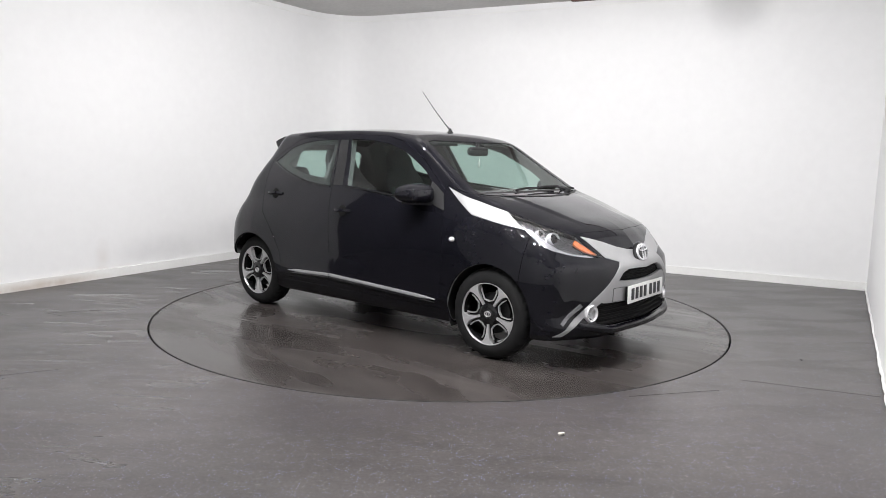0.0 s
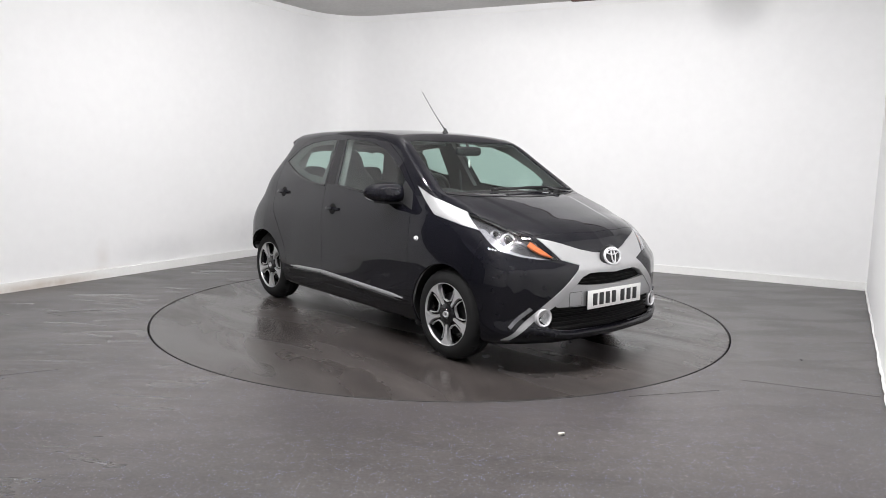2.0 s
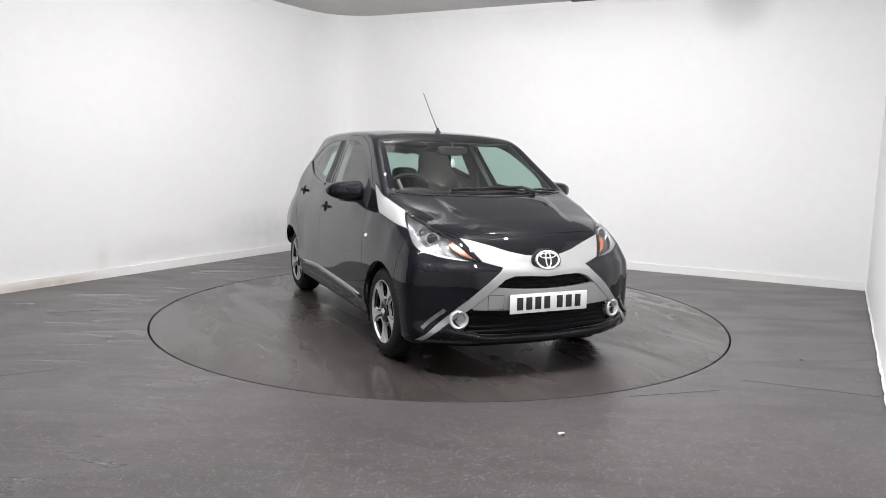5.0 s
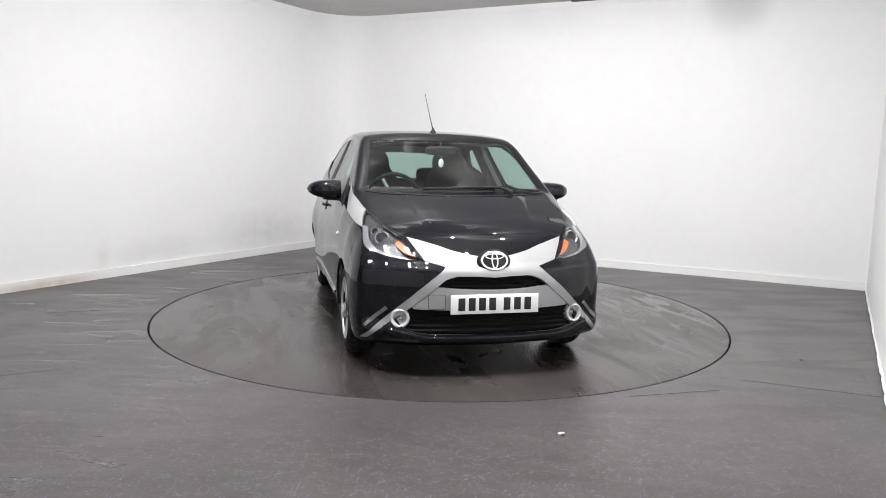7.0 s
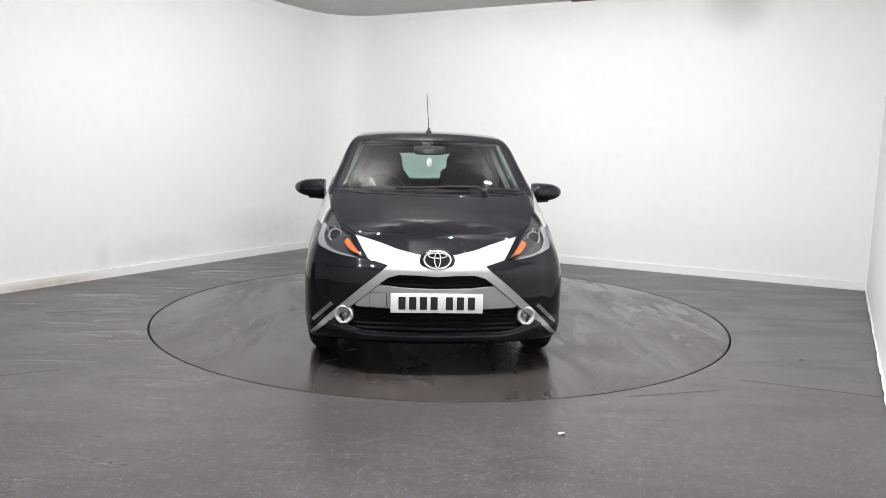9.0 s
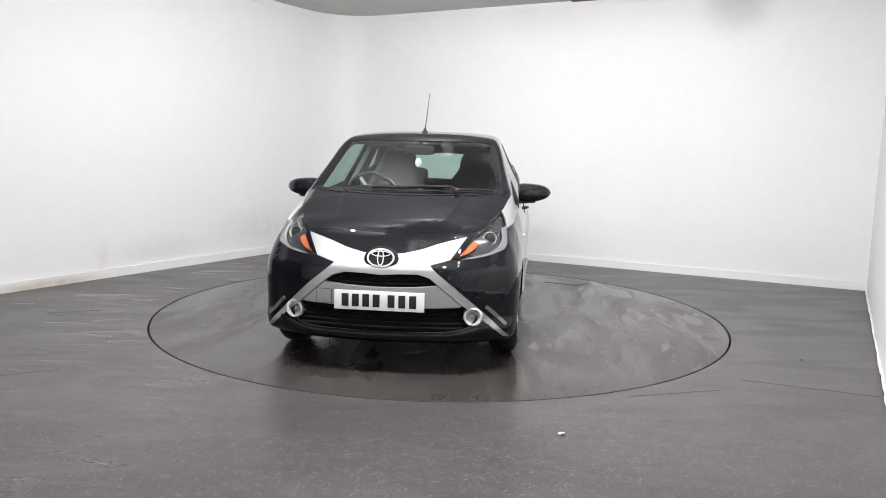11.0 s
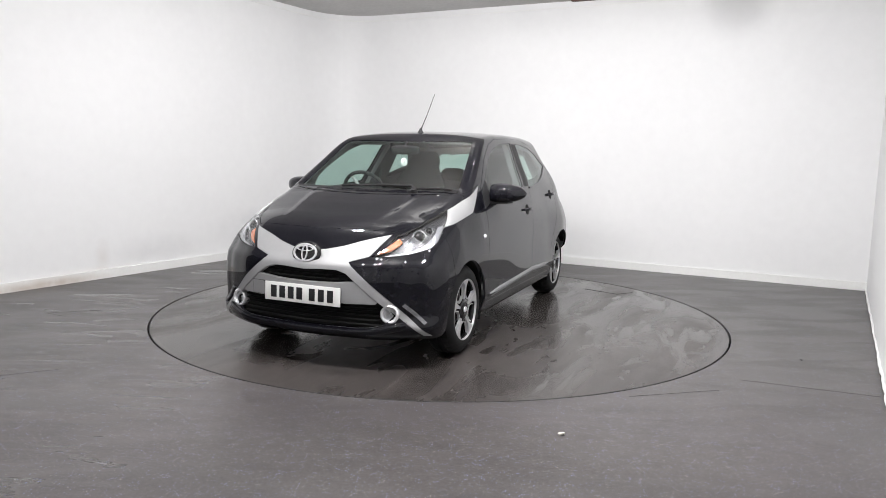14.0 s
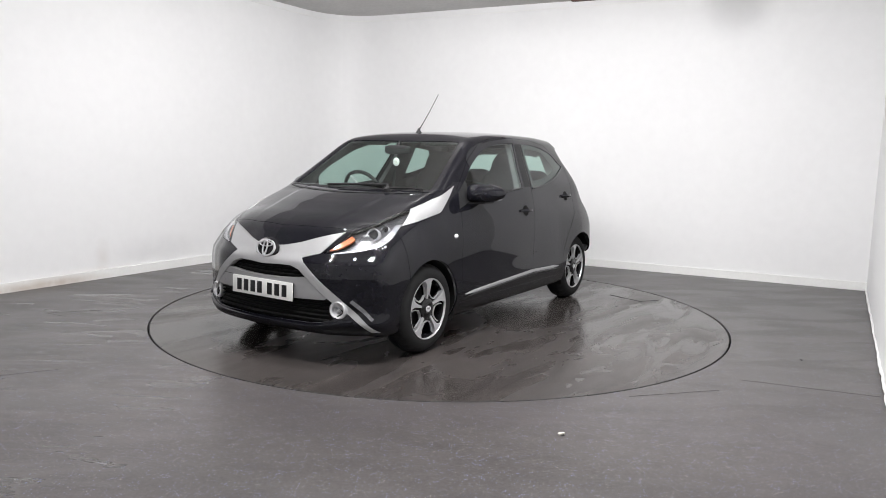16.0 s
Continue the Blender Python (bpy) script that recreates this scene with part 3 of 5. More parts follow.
LAMP_BAND = [(1.752, 0.666), (1.70, 0.684), (1.640, 0.701), (1.585, 0.724), (1.535, 0.757), (1.46, 0.799), (1.395, 0.834), (1.355, 0.837), (1.373, 0.822), (1.488, 0.751), (1.562, 0.715), (1.624, 0.692), (1.689, 0.675)]
LAMP_AMBER = [(1.728, 0.687), (1.683, 0.724), (1.618, 0.772), (1.624, 0.752), (1.645, 0.733), (1.684, 0.706)]
BONNET = [(1.150, -0.02), (1.125, 0.3), (1.03, 0.6), (0.985, 0.668), (1.092, 0.678), (1.223, 0.668), (1.273, 0.652), (1.398, 0.604), (1.522, 0.540), (1.608, 0.478), (1.645, 0.259), (1.672, -0.02)]
SCREEN = [(-0.02, 1.353), (0.44, 1.355), (0.512, 1.345), (0.554, 1.204), (0.605, 1.030), (0.56, 1.020), (-0.02, 1.013)]
SILVER_X = [(-0.02, 0.683), (0.114, 0.693), (0.22, 0.716), (0.316, 0.747), (0.401, 0.770), (0.472, 0.786), (0.390, 0.664), (0.278, 0.633), (0.299, 0.614), (0.427, 0.510), (0.562, 0.385), (0.608, 0.340), (0.735, 0.212), (0.700, 0.214), (0.585, 0.316), (0.53, 0.358), (0.467, 0.409), (0.33, 0.525), (0.279, 0.565), (0.214, 0.585), (0.11, 0.584), (-0.02, 0.576)]
UPPER_GRILLE = [(-0.02, 0.576), (0.11, 0.584), (0.214, 0.585), (0.279, 0.565), (0.33, 0.525), (0.214, 0.513), (0.111, 0.509), (-0.02, 0.507)]
CHIN_PANEL = [(-0.02, 0.507), (0.111, 0.509), (0.214, 0.513), (0.33, 0.525), (0.467, 0.409), (0.455, 0.397), (0.272, 0.39), (-0.02, 0.387)]
LOWER_GRILLE = [(-0.02, 0.387), (0.272, 0.39), (0.455, 0.397), (0.467, 0.409), (0.53, 0.358), (0.548, 0.330), (0.50, 0.282), (0.417, 0.262), (0.327, 0.253), (-0.02, 0.248)]
BUMPER = [(1.425, 0.795), (1.405, 0.60), (1.39, 0.45), (1.39, 0.1), (2.3, 0.1), (2.3, 0.83), (1.61, 0.83), (1.52, 0.80)]
FRONT_DOOR = [(0.80, 0.27), (0.815, 0.57), (0.80, 0.80), (0.755, 1.03), (0.5, 1.235), (0.30, 1.34), (0.12, 1.38), (-0.28, 1.395), (-0.29, 1.005), (-0.24, 0.35), (-0.235, 0.27)]
REAR_DOOR = [(-0.235, 0.27), (-0.24, 0.35), (-0.29, 1.005), (-0.28, 1.395), (-0.6, 1.388), (-0.85, 1.35), (-1.02, 1.25), (-1.095, 1.175), (-1.075, 0.86), (-1.04, 0.77), (-0.95, 0.68), (-0.89, 0.60), (-0.82, 0.48), (-0.785, 0.36), (-0.775, 0.27)]
WING = [(0.80, 0.27), (0.815, 0.57), (0.80, 0.80), (0.755, 1.03), (0.771, 1.06), (1.0, 1.0), (1.63, 0.84), (1.63, 0.70), (1.42, 0.70), (1.39, 0.45), (1.39, 0.1), (0.80, 0.1)]
TAIL_GLASS = [(-0.02, 1.275), (0.40, 1.265), (0.45, 1.24), (0.50, 1.06), (0.47, 1.035), (-0.02, 1.02)]
TAILGATE = [(-0.02, 0.62), (0.55, 0.62), (0.60, 0.95), (0.50, 1.335), (-0.02, 1.345)]
REAR_BUMPER = [(-1.45, 0.62), (-1.42, 0.1), (-2.2, 0.1), (-2.2, 0.62)]
WHEEL_X, WHEEL_Z, ARCH_R = 1.17, 0.285, 0.314


def ring_outline(cx, cz, r, n=40):
    return [(cx + r * math.cos(2 * math.pi * k / n), cz + r * math.sin(2 * math.pi * k / n)) for k in range(n)]


def inside(poly, p, q):
    hit, n = False, len(poly)
    for i in range(n):
        (a, b), (c, d) = poly[i], poly[i - 1]
        if (b > q) != (d > q) and p < (c - a) * (q - b) / (d - b) + a:
            hit = not hit
    return hit


SIDE, FRONT, TOP = (0, 2), (1, 2), (0, 1)
CUTS = [  # name, outline, view, where it may fall
    ("arch", ring_outline(WHEEL_X, WHEEL_Z, ARCH_R), SIDE, lambda c: c.y > 0.42),
    ("arch", ring_outline(-WHEEL_X, WHEEL_Z, 0.310), SIDE, lambda c: c.y > 0.42),
    ("front_glass", FRONT_GLASS, SIDE, lambda c: c.y > 0.4),
    ("rear_glass", REAR_GLASS, SIDE, lambda c: c.y > 0.4),
    ("sail", SAIL, SIDE, lambda c: c.y > 0.5),
    ("lamp_amber", LAMP_AMBER, SIDE, lambda c: c.y > 0.3),
    ("lamp_band", LAMP_BAND, SIDE, lambda c: c.y > 0.3),
    ("lamp_bowl", HEADLAMP, SIDE, lambda c: c.y > 0.3),
    ("upper_grille", UPPER_GRILLE, FRONT, lambda c: c.x > 1.4),
    ("lower_grille", LOWER_GRILLE, FRONT, lambda c: c.x > 1.4),
    ("chin", CHIN_PANEL, FRONT, lambda c: c.x > 1.4),
    ("silver", SILVER_X, FRONT, lambda c: c.x > 1.4),
    ("bonnet", BONNET, TOP, lambda c: c.x > 0.9 and c.z > 0.76),
    ("screen", SCREEN, FRONT, lambda c: 0.3 < c.x < 1.25 and c.z > 1.0),
    ("bumper", BUMPER, SIDE, lambda c: True),
    ("front_door", FRONT_DOOR, SIDE, lambda c: c.y > 0.45),
    ("rear_door", REAR_DOOR, SIDE, lambda c: c.y > 0.45),
    ("wing", WING, SIDE, lambda c: c.y > 0.45),
    ("tail_glass", TAIL_GLASS, FRONT, lambda c: c.x < -1.2),
    ("tailgate", TAILGATE, FRONT, lambda c: c.x < -1.2),
    ("rear_bumper", REAR_BUMPER, SIDE, lambda c: True)]


def cut_skin():
    """The half shell cut along all outlines: points, their normals, and (panel, corners) for each face."""
    grid = skin_grid()
    n, k, _ = grid.shape
    bm = bmesh.new()
    lay = bm.faces.layers.int.new("panel")
    vs = [bm.verts.new(p) for p in grid.reshape(-1, 3)]
    for i in range(n - 1):
        for j in range(k - 1):
            bm.faces.new((vs[i * k + j], vs[(i + 1) * k + j], vs[(i + 1) * k + j + 1], vs[i * k + j + 1]))
    names = ["shell"]
    for name, poly, (a, b), keep in CUTS:
        if name not in names:
            names.append(name)
        num = names.index(name)
        lo = (min(p[0] for p in poly) - 0.04, min(p[1] for p in poly) - 0.04)
        hi = (max(p[0] for p in poly) + 0.04, max(p[1] for p in poly) + 0.04)
        near = set()
        for f in bm.faces:
            if f[lay]:
                continue
            c = f.calc_center_median()
            if lo[0] < c[a] < hi[0] and lo[1] < c[b] < hi[1] and keep(c):
                near.add(f)
        for i in range(len(poly)):
            p, q = poly[i - 1], poly[i]
            dx, dy = q[0] - p[0], q[1] - p[1]
            ln = math.hypot(dx, dy)
            if ln < 1e-6:
                continue
            dx, dy = dx / ln, dy / ln
            pick = []
            for f in near:
                s = [((v.co[a] - p[0]) * -dy + (v.co[b] - p[1]) * dx) for v in f.verts]
                if min(s) < -1e-6 and max(s) > 1e-6:
                    t = [((v.co[a] - p[0]) * dx + (v.co[b] - p[1]) * dy) for v in f.verts]
                    if max(t) > -0.002 and min(t) < ln + 0.002:
                        pick.append(f)
            if not pick:
                continue
            co, no = Vector((0, 0, 0)), Vector((0, 0, 0))
            co[a], co[b], no[a], no[b] = p[0], p[1], -dy, dx
            geom = list({e for f in pick for e in f.edges}) + list({v for f in pick for v in f.verts}) + pick
            got = bmesh.ops.bisect_plane(bm, geom=geom, dist=1e-5, plane_co=co, plane_no=no)
            near.update(g for g in got["geom"] if isinstance(g, bmesh.types.BMFace))
            near = {f for f in near if f.is_valid}
        for f in near:
            c = f.calc_center_median()
            if f[lay] == 0 and keep(c) and inside(poly, c[a], c[b]):
                f[lay] = num
    bm.verts.index_update()
    pts = np.array([v.co[:] for v in bm.verts])
    pts[np.abs(pts[:, 1]) < 1e-6, 1] = 0
    nor = skin_normal(pts)
    nor[pts[:, 1] == 0, 1] = 0
    nor /= np.linalg.norm(nor, axis=1, keepdims=True)
    faces = []
    for f in bm.faces:
        ids = [v.index for v in f.verts]
        f.normal_update()
        if f.normal.dot(Vector(nor[ids].mean(0))) < 0:
            ids = ids[::-1]
        faces.append((names[f[lay]], ids))
    bm.free()
    return pts, nor, faces


PTS, NOR, FACES = cut_skin()


def panel_data(panels, gap=0.002, rim=0.012, offset=0.0):
    """Points, faces and normals of some panels: edges drawn in by the gap, and a rim turned inward."""
    faces = [f for name, f in FACES if name in panels]
    used = sorted({i for f in faces for i in f})
    at = {i: k for k, i in enumerate(used)}
    v, nn = PTS[used].copy(), NOR[used].copy()
    fs = [[at[i] for i in f] for f in faces]
    count = {}
    for f in fs:
        for p, q in zip(f, f[1:] + f[:1]):
            count[(p, q)] = count.get((p, q), 0) + 1
    border = [e for e in count if (e[1], e[0]) not in count and not (v[e[0], 1] == 0 and v[e[1], 1] == 0)]
    edge_in = {}
    for p, q in border:
        d = v[q] - v[p]
        n_ = nn[p] + nn[q]
        w = np.cross(n_, d)
        w = w / max(np.linalg.norm(w), 1e-9)
        for k in (p, q):
            edge_in.setdefault(k, []).append(w)
    way = {}
    for k, ws in edge_in.items():
        w = np.sum(ws, axis=0)
        w = w / max(np.linalg.norm(w), 1e-6)
        if v[k, 1] == 0:
            w = w * np.array([1, 0, 1])
        way[k] = w
    v = v + nn * offset
    for k, w in way.items():
        v[k] = v[k] + w * gap
    verts, norms = list(v), list(nn)
    if rim:
        top, low = {}, {}
        for k, w in way.items():
            bend = nn[k] - w
            bend = bend / np.linalg.norm(bend)
            top[k], low[k] = len(verts), len(verts) + 1
            verts += [v[k], v[k] - nn[k] * rim - w * 0.0005]
            norms += [bend, -w]
        fs = fs + [[top[q], top[p], low[p], low[q]] for p, q in border]
    return np.array(verts), fs, np.array(norms)


def mirrored(data):
    v, f, n = data
    flip = np.array([1, -1, 1])
    return v * flip, [q[::-1] for q in f], n * flip


def joined(a, b):
    return np.concatenate([a[0], b[0]]), a[1] + [[i + len(a[0]) for i in f] for f in b[1]], np.concatenate([a[2], b[2]])


def panel(name, data, mat, parent, label=""):
    v, f, n = data
    ob = new(name, mesh_of(name, v, f, mat, True, n))
    ob.parent = parent
    return tagged(ob, label)


def centre_panel(name, panels, mat, parent, label="", **kw):
    d = panel_data(panels, **kw)
    return panel(name, joined(d, mirrored(d)), mat, parent, label)


def side_panels(name, panels, mat, parents, label="", **kw):
    d = panel_data(panels, **kw)
    return [panel(name, d, mat, parents[0], label), panel(name, mirrored(d), mat, parents[1], label)]


def on_skin(x=None, y=None, z=None, sign=1):
    """The point of the skin with the two given coordinates, and its normal: from the side (x, z), the front (y, z) or above (x, y)."""
    if y is None:
        axis, start = 1, np.array([x, 1.2, z])
    elif x is None:
        axis, start = 0, np.array([2.2, y, z])
    else:
        axis, start = 2, np.array([x, y, 1.8])
    path = np.repeat(start[None], 2400, 0)
    path[:, axis] -= np.linspace(0, 2.4 if axis == 0 else 1.2, 2400)
    k = int(np.argmax(skin(path) < 0))
    p = path[k]
    n = skin_normal(p[None])[0]
    p, n = Vector(p), Vector(n)
    if sign < 0:
        p.y, n.y = -p.y, -n.y
    return p, n


def stand(p, n, spin=(0, 0, 1)):
    """A pose at p with z along n and y near the given way."""
    z = Vector(n).normalized()
    x = Vector(spin).cross(z).normalized()
    y = z.cross(x)
    m = Matrix((x, y, z)).transposed().to_4x4()
    m.translation = p
    return m


# ---------------------------------------------------------------- the car
car = tagged(new("car"), "small black five-door hatchback with silver X-shaped nose, on the turntable", "car")
LEFT, RIGHT = 1, -1

centre_panel("body_shell", ("shell",), PAINT, car, "glossy black roof, pillars and sills")
centre_panel("bonnet", ("bonnet",), PAINT, car, "glossy black bonnet")
front_bumper = centre_panel("front_bumper", ("bumper",), PAINT, car, "glossy black front bumper", rim=0.035)
centre_panel("nose_cross", ("silver",), SILVER, front_bumper, "silver X-shaped nose trim", rim=0.035, gap=0.001, offset=0.003)
centre_panel("chin_panel", ("chin",), SILVER, front_bumper, "silver panel behind the number plate", rim=0.03)
centre_panel("windscreen", ("screen",), PANE, car, "clear green-tinted windscreen", gap=0.0, rim=0, offset=-0.003)
tailgate = centre_panel("tailgate", ("tailgate",), PAINT, car, "black tailgate")
centre_panel("rear_window", ("tail_glass",), PANE, tailgate, "green-tinted rear window", gap=0.0, rim=0, offset=-0.003)
centre_panel("rear_bumper", ("rear_bumper",), PAINT, car, "black rear bumper")
side_panels("front_wing", ("wing",), PAINT, (car, car), "glossy black front wing")
front_doors = side_panels("front_door", ("front_door",), PAINT, (car, car), "glossy black closed front door")
rear_doors = side_panels("rear_door", ("rear_door",), PAINT, (car, car), "glossy black closed rear door")
side_panels("window_pane", ("front_glass",), PANE, front_doors, "green-tinted side window", gap=0.0, rim=0, offset=-0.003)
side_panels("window_pane", ("rear_glass",), PANE, rear_doors, "green-tinted side window", gap=0.0, rim=0, offset=-0.003)
side_panels("sail_panel", ("sail",), SILVER, (car, car), "silver pillar trim", gap=0.0015, offset=0.002)
headlamps = side_panels("headlamp", ("lamp_bowl",), LAMP_GREY, (car, car), "swept-back headlamp with clear lens", gap=0.0, rim=0, offset=-0.035)
side_panels("lens", ("lamp_bowl", "lamp_band", "lamp_amber"), CLEAR, headlamps, "clear plastic lens", gap=0.002, rim=0)
side_panels("light_band", ("lamp_band",), LAMP_SILVER, headlamps, "bright chrome light band", gap=0.003, rim=0.015, offset=-0.010)
side_panels("indicator", ("lamp_amber",), AMBER, headlamps, "amber indicator", gap=0.001, rim=0.015, offset=-0.008)
for pane in [o for o in bpy.data.objects if o.name.startswith(("window_pane", "windscreen", "rear_window", "lens"))]:
    pane.visible_shadow = False

inner = panel_data({n for n, _ in FACES} - {"front_glass", "rear_glass", "screen", "tail_glass", "arch", "lamp_bowl", "lamp_band", "lamp_amber", "upper_grille", "lower_grille"}, gap=0.0, rim=0, offset=-0.016)
panel("inner_shell", joined(inner, mirrored(inner)), LINING, car, "dark grey inner lining")

# grilles: a dark back and slats
centre_panel("upper_grille", ("upper_grille",), DARK, front_bumper, "black slatted upper grille", gap=-0.01, rim=0, offset=-0.035)
centre_panel("lower_grille", ("lower_grille",), DARK, front_bumper, "black slatted lower grille", gap=-0.01, rim=0, offset=-0.040)


def slat(z_of, half, name, depth, thick):
    bm = bmesh.new()
    rows = []
    for i in range(33):
        y = -half + 2 * half * i / 32
        z = z_of(abs(y) / half)
        p, n = on_skin(y=abs(y), z=z)
        q = Vector((p.x - 0.024, y, z))
        rows.append([bm.verts.new(q + Vector((dx, 0, dz))) for dx, dz in ((0, -thick), (0.004, 0), (0, thick), (-depth, thick), (-depth, -thick))])
    for a, b in zip(rows, rows[1:]):
        for k in range(5):
            bm.faces.new((a[k], a[(k + 1) % 5], b[(k + 1) % 5], b[k]))
    bm.faces.new(rows[0])
    bm.faces.new(rows[-1][::-1])
    return part(name, bm, DARK, front_bumper)


for z in (0.527, 0.547, 0.566):
    slat(lambda t, z=z: z, 0.29 - abs(z - 0.535) * 2.0, "slat", 0.02, 0.0035)
for z in (0.275, 0.300, 0.325, 0.350, 0.373):
    slat(lambda t, z=z: z, 0.47, "slat", 0.025, 0.004)

# splitter lip below the lower grille
bm = bmesh.new()
rows = []
for i in range(49):
    y = -0.62 + 1.24 * i / 48
    t = abs(y) / 0.62
    z = 0.232 + 0.045 * max(0, t - 0.55) ** 1.5 / 0.3
    p, n = on_skin(y=abs(y), z=z)
    sect = [(-0.03, 0.022), (0.008, 0.020), (0.019, 0.012), (0.022, 0.0), (0.016, -0.018), (-0.03, -0.030)]
    rows.append([bm.verts.new((p.x + dx * (1 - 0.4 * t ** 6), y, z + dz)) for dx, dz in sect])
for a, b in zip(rows, rows[1:]):
    for k in range(5):
        bm.faces.new((a[k], a[k + 1], b[k + 1], b[k]))
part("lip", bm, PAINT, front_bumper, "glossy black lower lip")

# number plate with plain bars in place of its characters
bm = bmesh.new()
PLATE = Matrix.Translation((1.856, 0, 0.430)) @ Matrix.Rotation(radians(-1.5), 4, "Y") @ Matrix(((0, 0, 1, 0), (1, 0, 0, 0), (0, 1, 0, 0), (0, 0, 0, 1)))
box(bm, 0, 0, 0, 0.52, 0.111, 0.006, PLATE, 0.0025)
number_plate = part("number_plate", bm, PLATE_WHITE, car, "white number plate with black bars")
for x in (-0.196, -0.136, -0.076, -0.016, 0.070, 0.132, 0.194):
    bm = bmesh.new()
    box(bm, x, 0, 0.0042, 0.040, 0.072, 0.002, PLATE, 0.0006)
    part("bar", bm, INK, number_plate)
bm = bmesh.new()
box(bm, 0, 0, -0.012, 0.50, 0.10, 0.02, PLATE, 0.002)
part("plate_holder", bm, BLACK_TRIM, number_plate)
TOW = stand(*on_skin(y=0.33, z=0.44, sign=RIGHT))


def rounded_square(hx, hy, r=0.006):
    return [(math.copysign(hx, math.cos(a)) + r * math.cos(a), math.copysign(hy, math.sin(a)) + r * math.sin(a)) for a in (2 * math.pi * (k + 0.5) / 20 for k in range(20))]


bm = bmesh.new()
prism(bm, rounded_square(0.040, 0.034), 0.0045, TOW @ Matrix.Translation((0, 0, -0.002)))
tow_cover = part("tow_cover", bm, SILVER, front_bumper, "small square silver towing-eye cover")
bm = bmesh.new()
prism(bm, rounded_square(0.0425, 0.0365), 0.003, TOW @ Matrix.Translation((0, 0, -0.002)))
part("seam", bm, JOINT, tow_cover)

# round badge: black oval, chrome rings
BP, BN = on_skin(y=0.0, z=0.662)
BADGE = stand(BP + BN * 0.006, Vector((1, 0, 0.30)))


def oval_ring(bm, rx, ry, w, h, m, cx=0.0, cy=0.0, n=40):
    loops = []
    for k in range(n):
        a = 2 * math.pi * k / n
        c, s = math.cos(a), math.sin(a)
        loops.append([bm.verts.new(m @ Vector((cx + (rx + o) * c, cy + (ry + o) * s, z))) for o, z in ((-w / 2, 0), (-w / 3, h), (w / 3, h), (w / 2, 0))])
    for k in range(n):
        p, q = loops[k], loops[(k + 1) % n]
        for i in range(4):
            bm.faces.new((p[i], p[(i + 1) % 4], q[(i + 1) % 4], q[i]))
    return bm


bm = bmesh.new()
blob(bm, (0, 0, 0.004), (0.100, 0.070, 0.020), BADGE, 2.0, 40, 12)
badge = part("badge", bm, BLACK_GLOSS, car, "black oval badge with chrome rings")
for name, rx, ry, w, cy, h in (("outer_ring", 0.0745, 0.0505, 0.014, 0.0, 0.026), ("upright_oval", 0.0165, 0.044, 0.009, 0.0, 0.031), ("flat_oval", 0.052, 0.0145, 0.009, 0.023, 0.030)):
    bm = bmesh.new()
    oval_ring(bm, rx, ry, w, h, BADGE, cy=cy)
    part(name, bm, CHROME, badge)

# fog lamps with chrome rings, and the light strips outside them
for sign in (LEFT, RIGHT):
    p, n = on_skin(y=0.527, z=0.341, sign=sign)
    n = Vector((n.x + 0.6, n.y * 0.7, 0)).normalized()
    m = stand(p - n * 0.012, n)
    bm = bmesh.new()
    lathe(bm, [(0.030, -0.02), (0.034, 0.010), (0.040, 0.021), (0.048, 0.024), (0.055, 0.018), (0.057, 0.0), (0.056, -0.03)], m, 40)
    fog = part("fog_lamp", bm, CHROME, front_bumper, "round fog lamp with chrome ring")
    bm = bmesh.new()
    lathe(bm, [(0.0005, -0.028), (0.018, -0.02), (0.030, -0.004), (0.034, 0.006)], m, 32)
    part("reflector", bm, REFLECTOR, fog)
    bm = bmesh.new()
    blob(bm, (0, 0, -0.012), (0.011, 0.011, 0.013), m, 2, 14, 8)
    part("bulb", bm, CHROME, fog)
    bm = bmesh.new()
    lathe(bm, [(0.0005, 0.014), (0.018, 0.012), (0.033, 0.006)], m, 32)
    part("lens", bm, CLEAR, fog)
    # strip: clear ribbed bar from the fog lamp outwards
    bm = bmesh.new()
    rows = []
    for i in range(13):
        t = i / 12
        y, z = 0.598 + 0.112 * t, 0.398 - 0.112 * t
        p, n = on_skin(y=y, z=z)
        along = Vector((-0.35, 0.62, -0.78)).normalized()
        across = n.cross(along).normalized() * 0.011
        h = 0.0085 if i % 2 else 0.010
        rows.append([bm.verts.new(Vector((q.x, sign * q.y, q.z))) for q in (p - across - n * 0.004, p - across + n * h, p + across + n * h, p + across - n * 0.004)])
    for a, b in zip(rows, rows[1:]):
        for k in range(4):
            bm.faces.new((a[k], a[(k + 1) % 4], b[(k + 1) % 4], b[k]))
    bm.faces.new(rows[0])
    bm.faces.new(rows[-1])
    part("light_strip", bm, STRIP, front_bumper, "ribbed clear daytime light strip", smooth=False)

# headlamp insides: projector and small reflector
for sign, holder in zip((LEFT, RIGHT), headlamps):
    for x, z, r in ((1.535, 0.795, 0.042), (1.45, 0.826, 0.026)):
        p, n = on_skin(x=x, z=z, sign=sign)
        d = (n + Vector((1.4, 0, -0.1))).normalized()
        m = stand(p - n * 0.036, d)
        bm = bmesh.new()
        lathe(bm, [(r * 0.78, -0.01), (r * 0.82, 0.010), (r * 0.92, 0.014), (r, 0.008), (r * 1.02, -0.02)], m, 32)
        cup = part("projector", bm, CHROME, holder, "chrome projector ring")
        bm = bmesh.new()
        blob(bm, (0, 0, 0.0), (r * 0.78, r * 0.78, 0.016), m, 2, 24, 10)
        part("bulb_lens", bm, BLACK_GLOSS, cup, "dark glass projector lens")

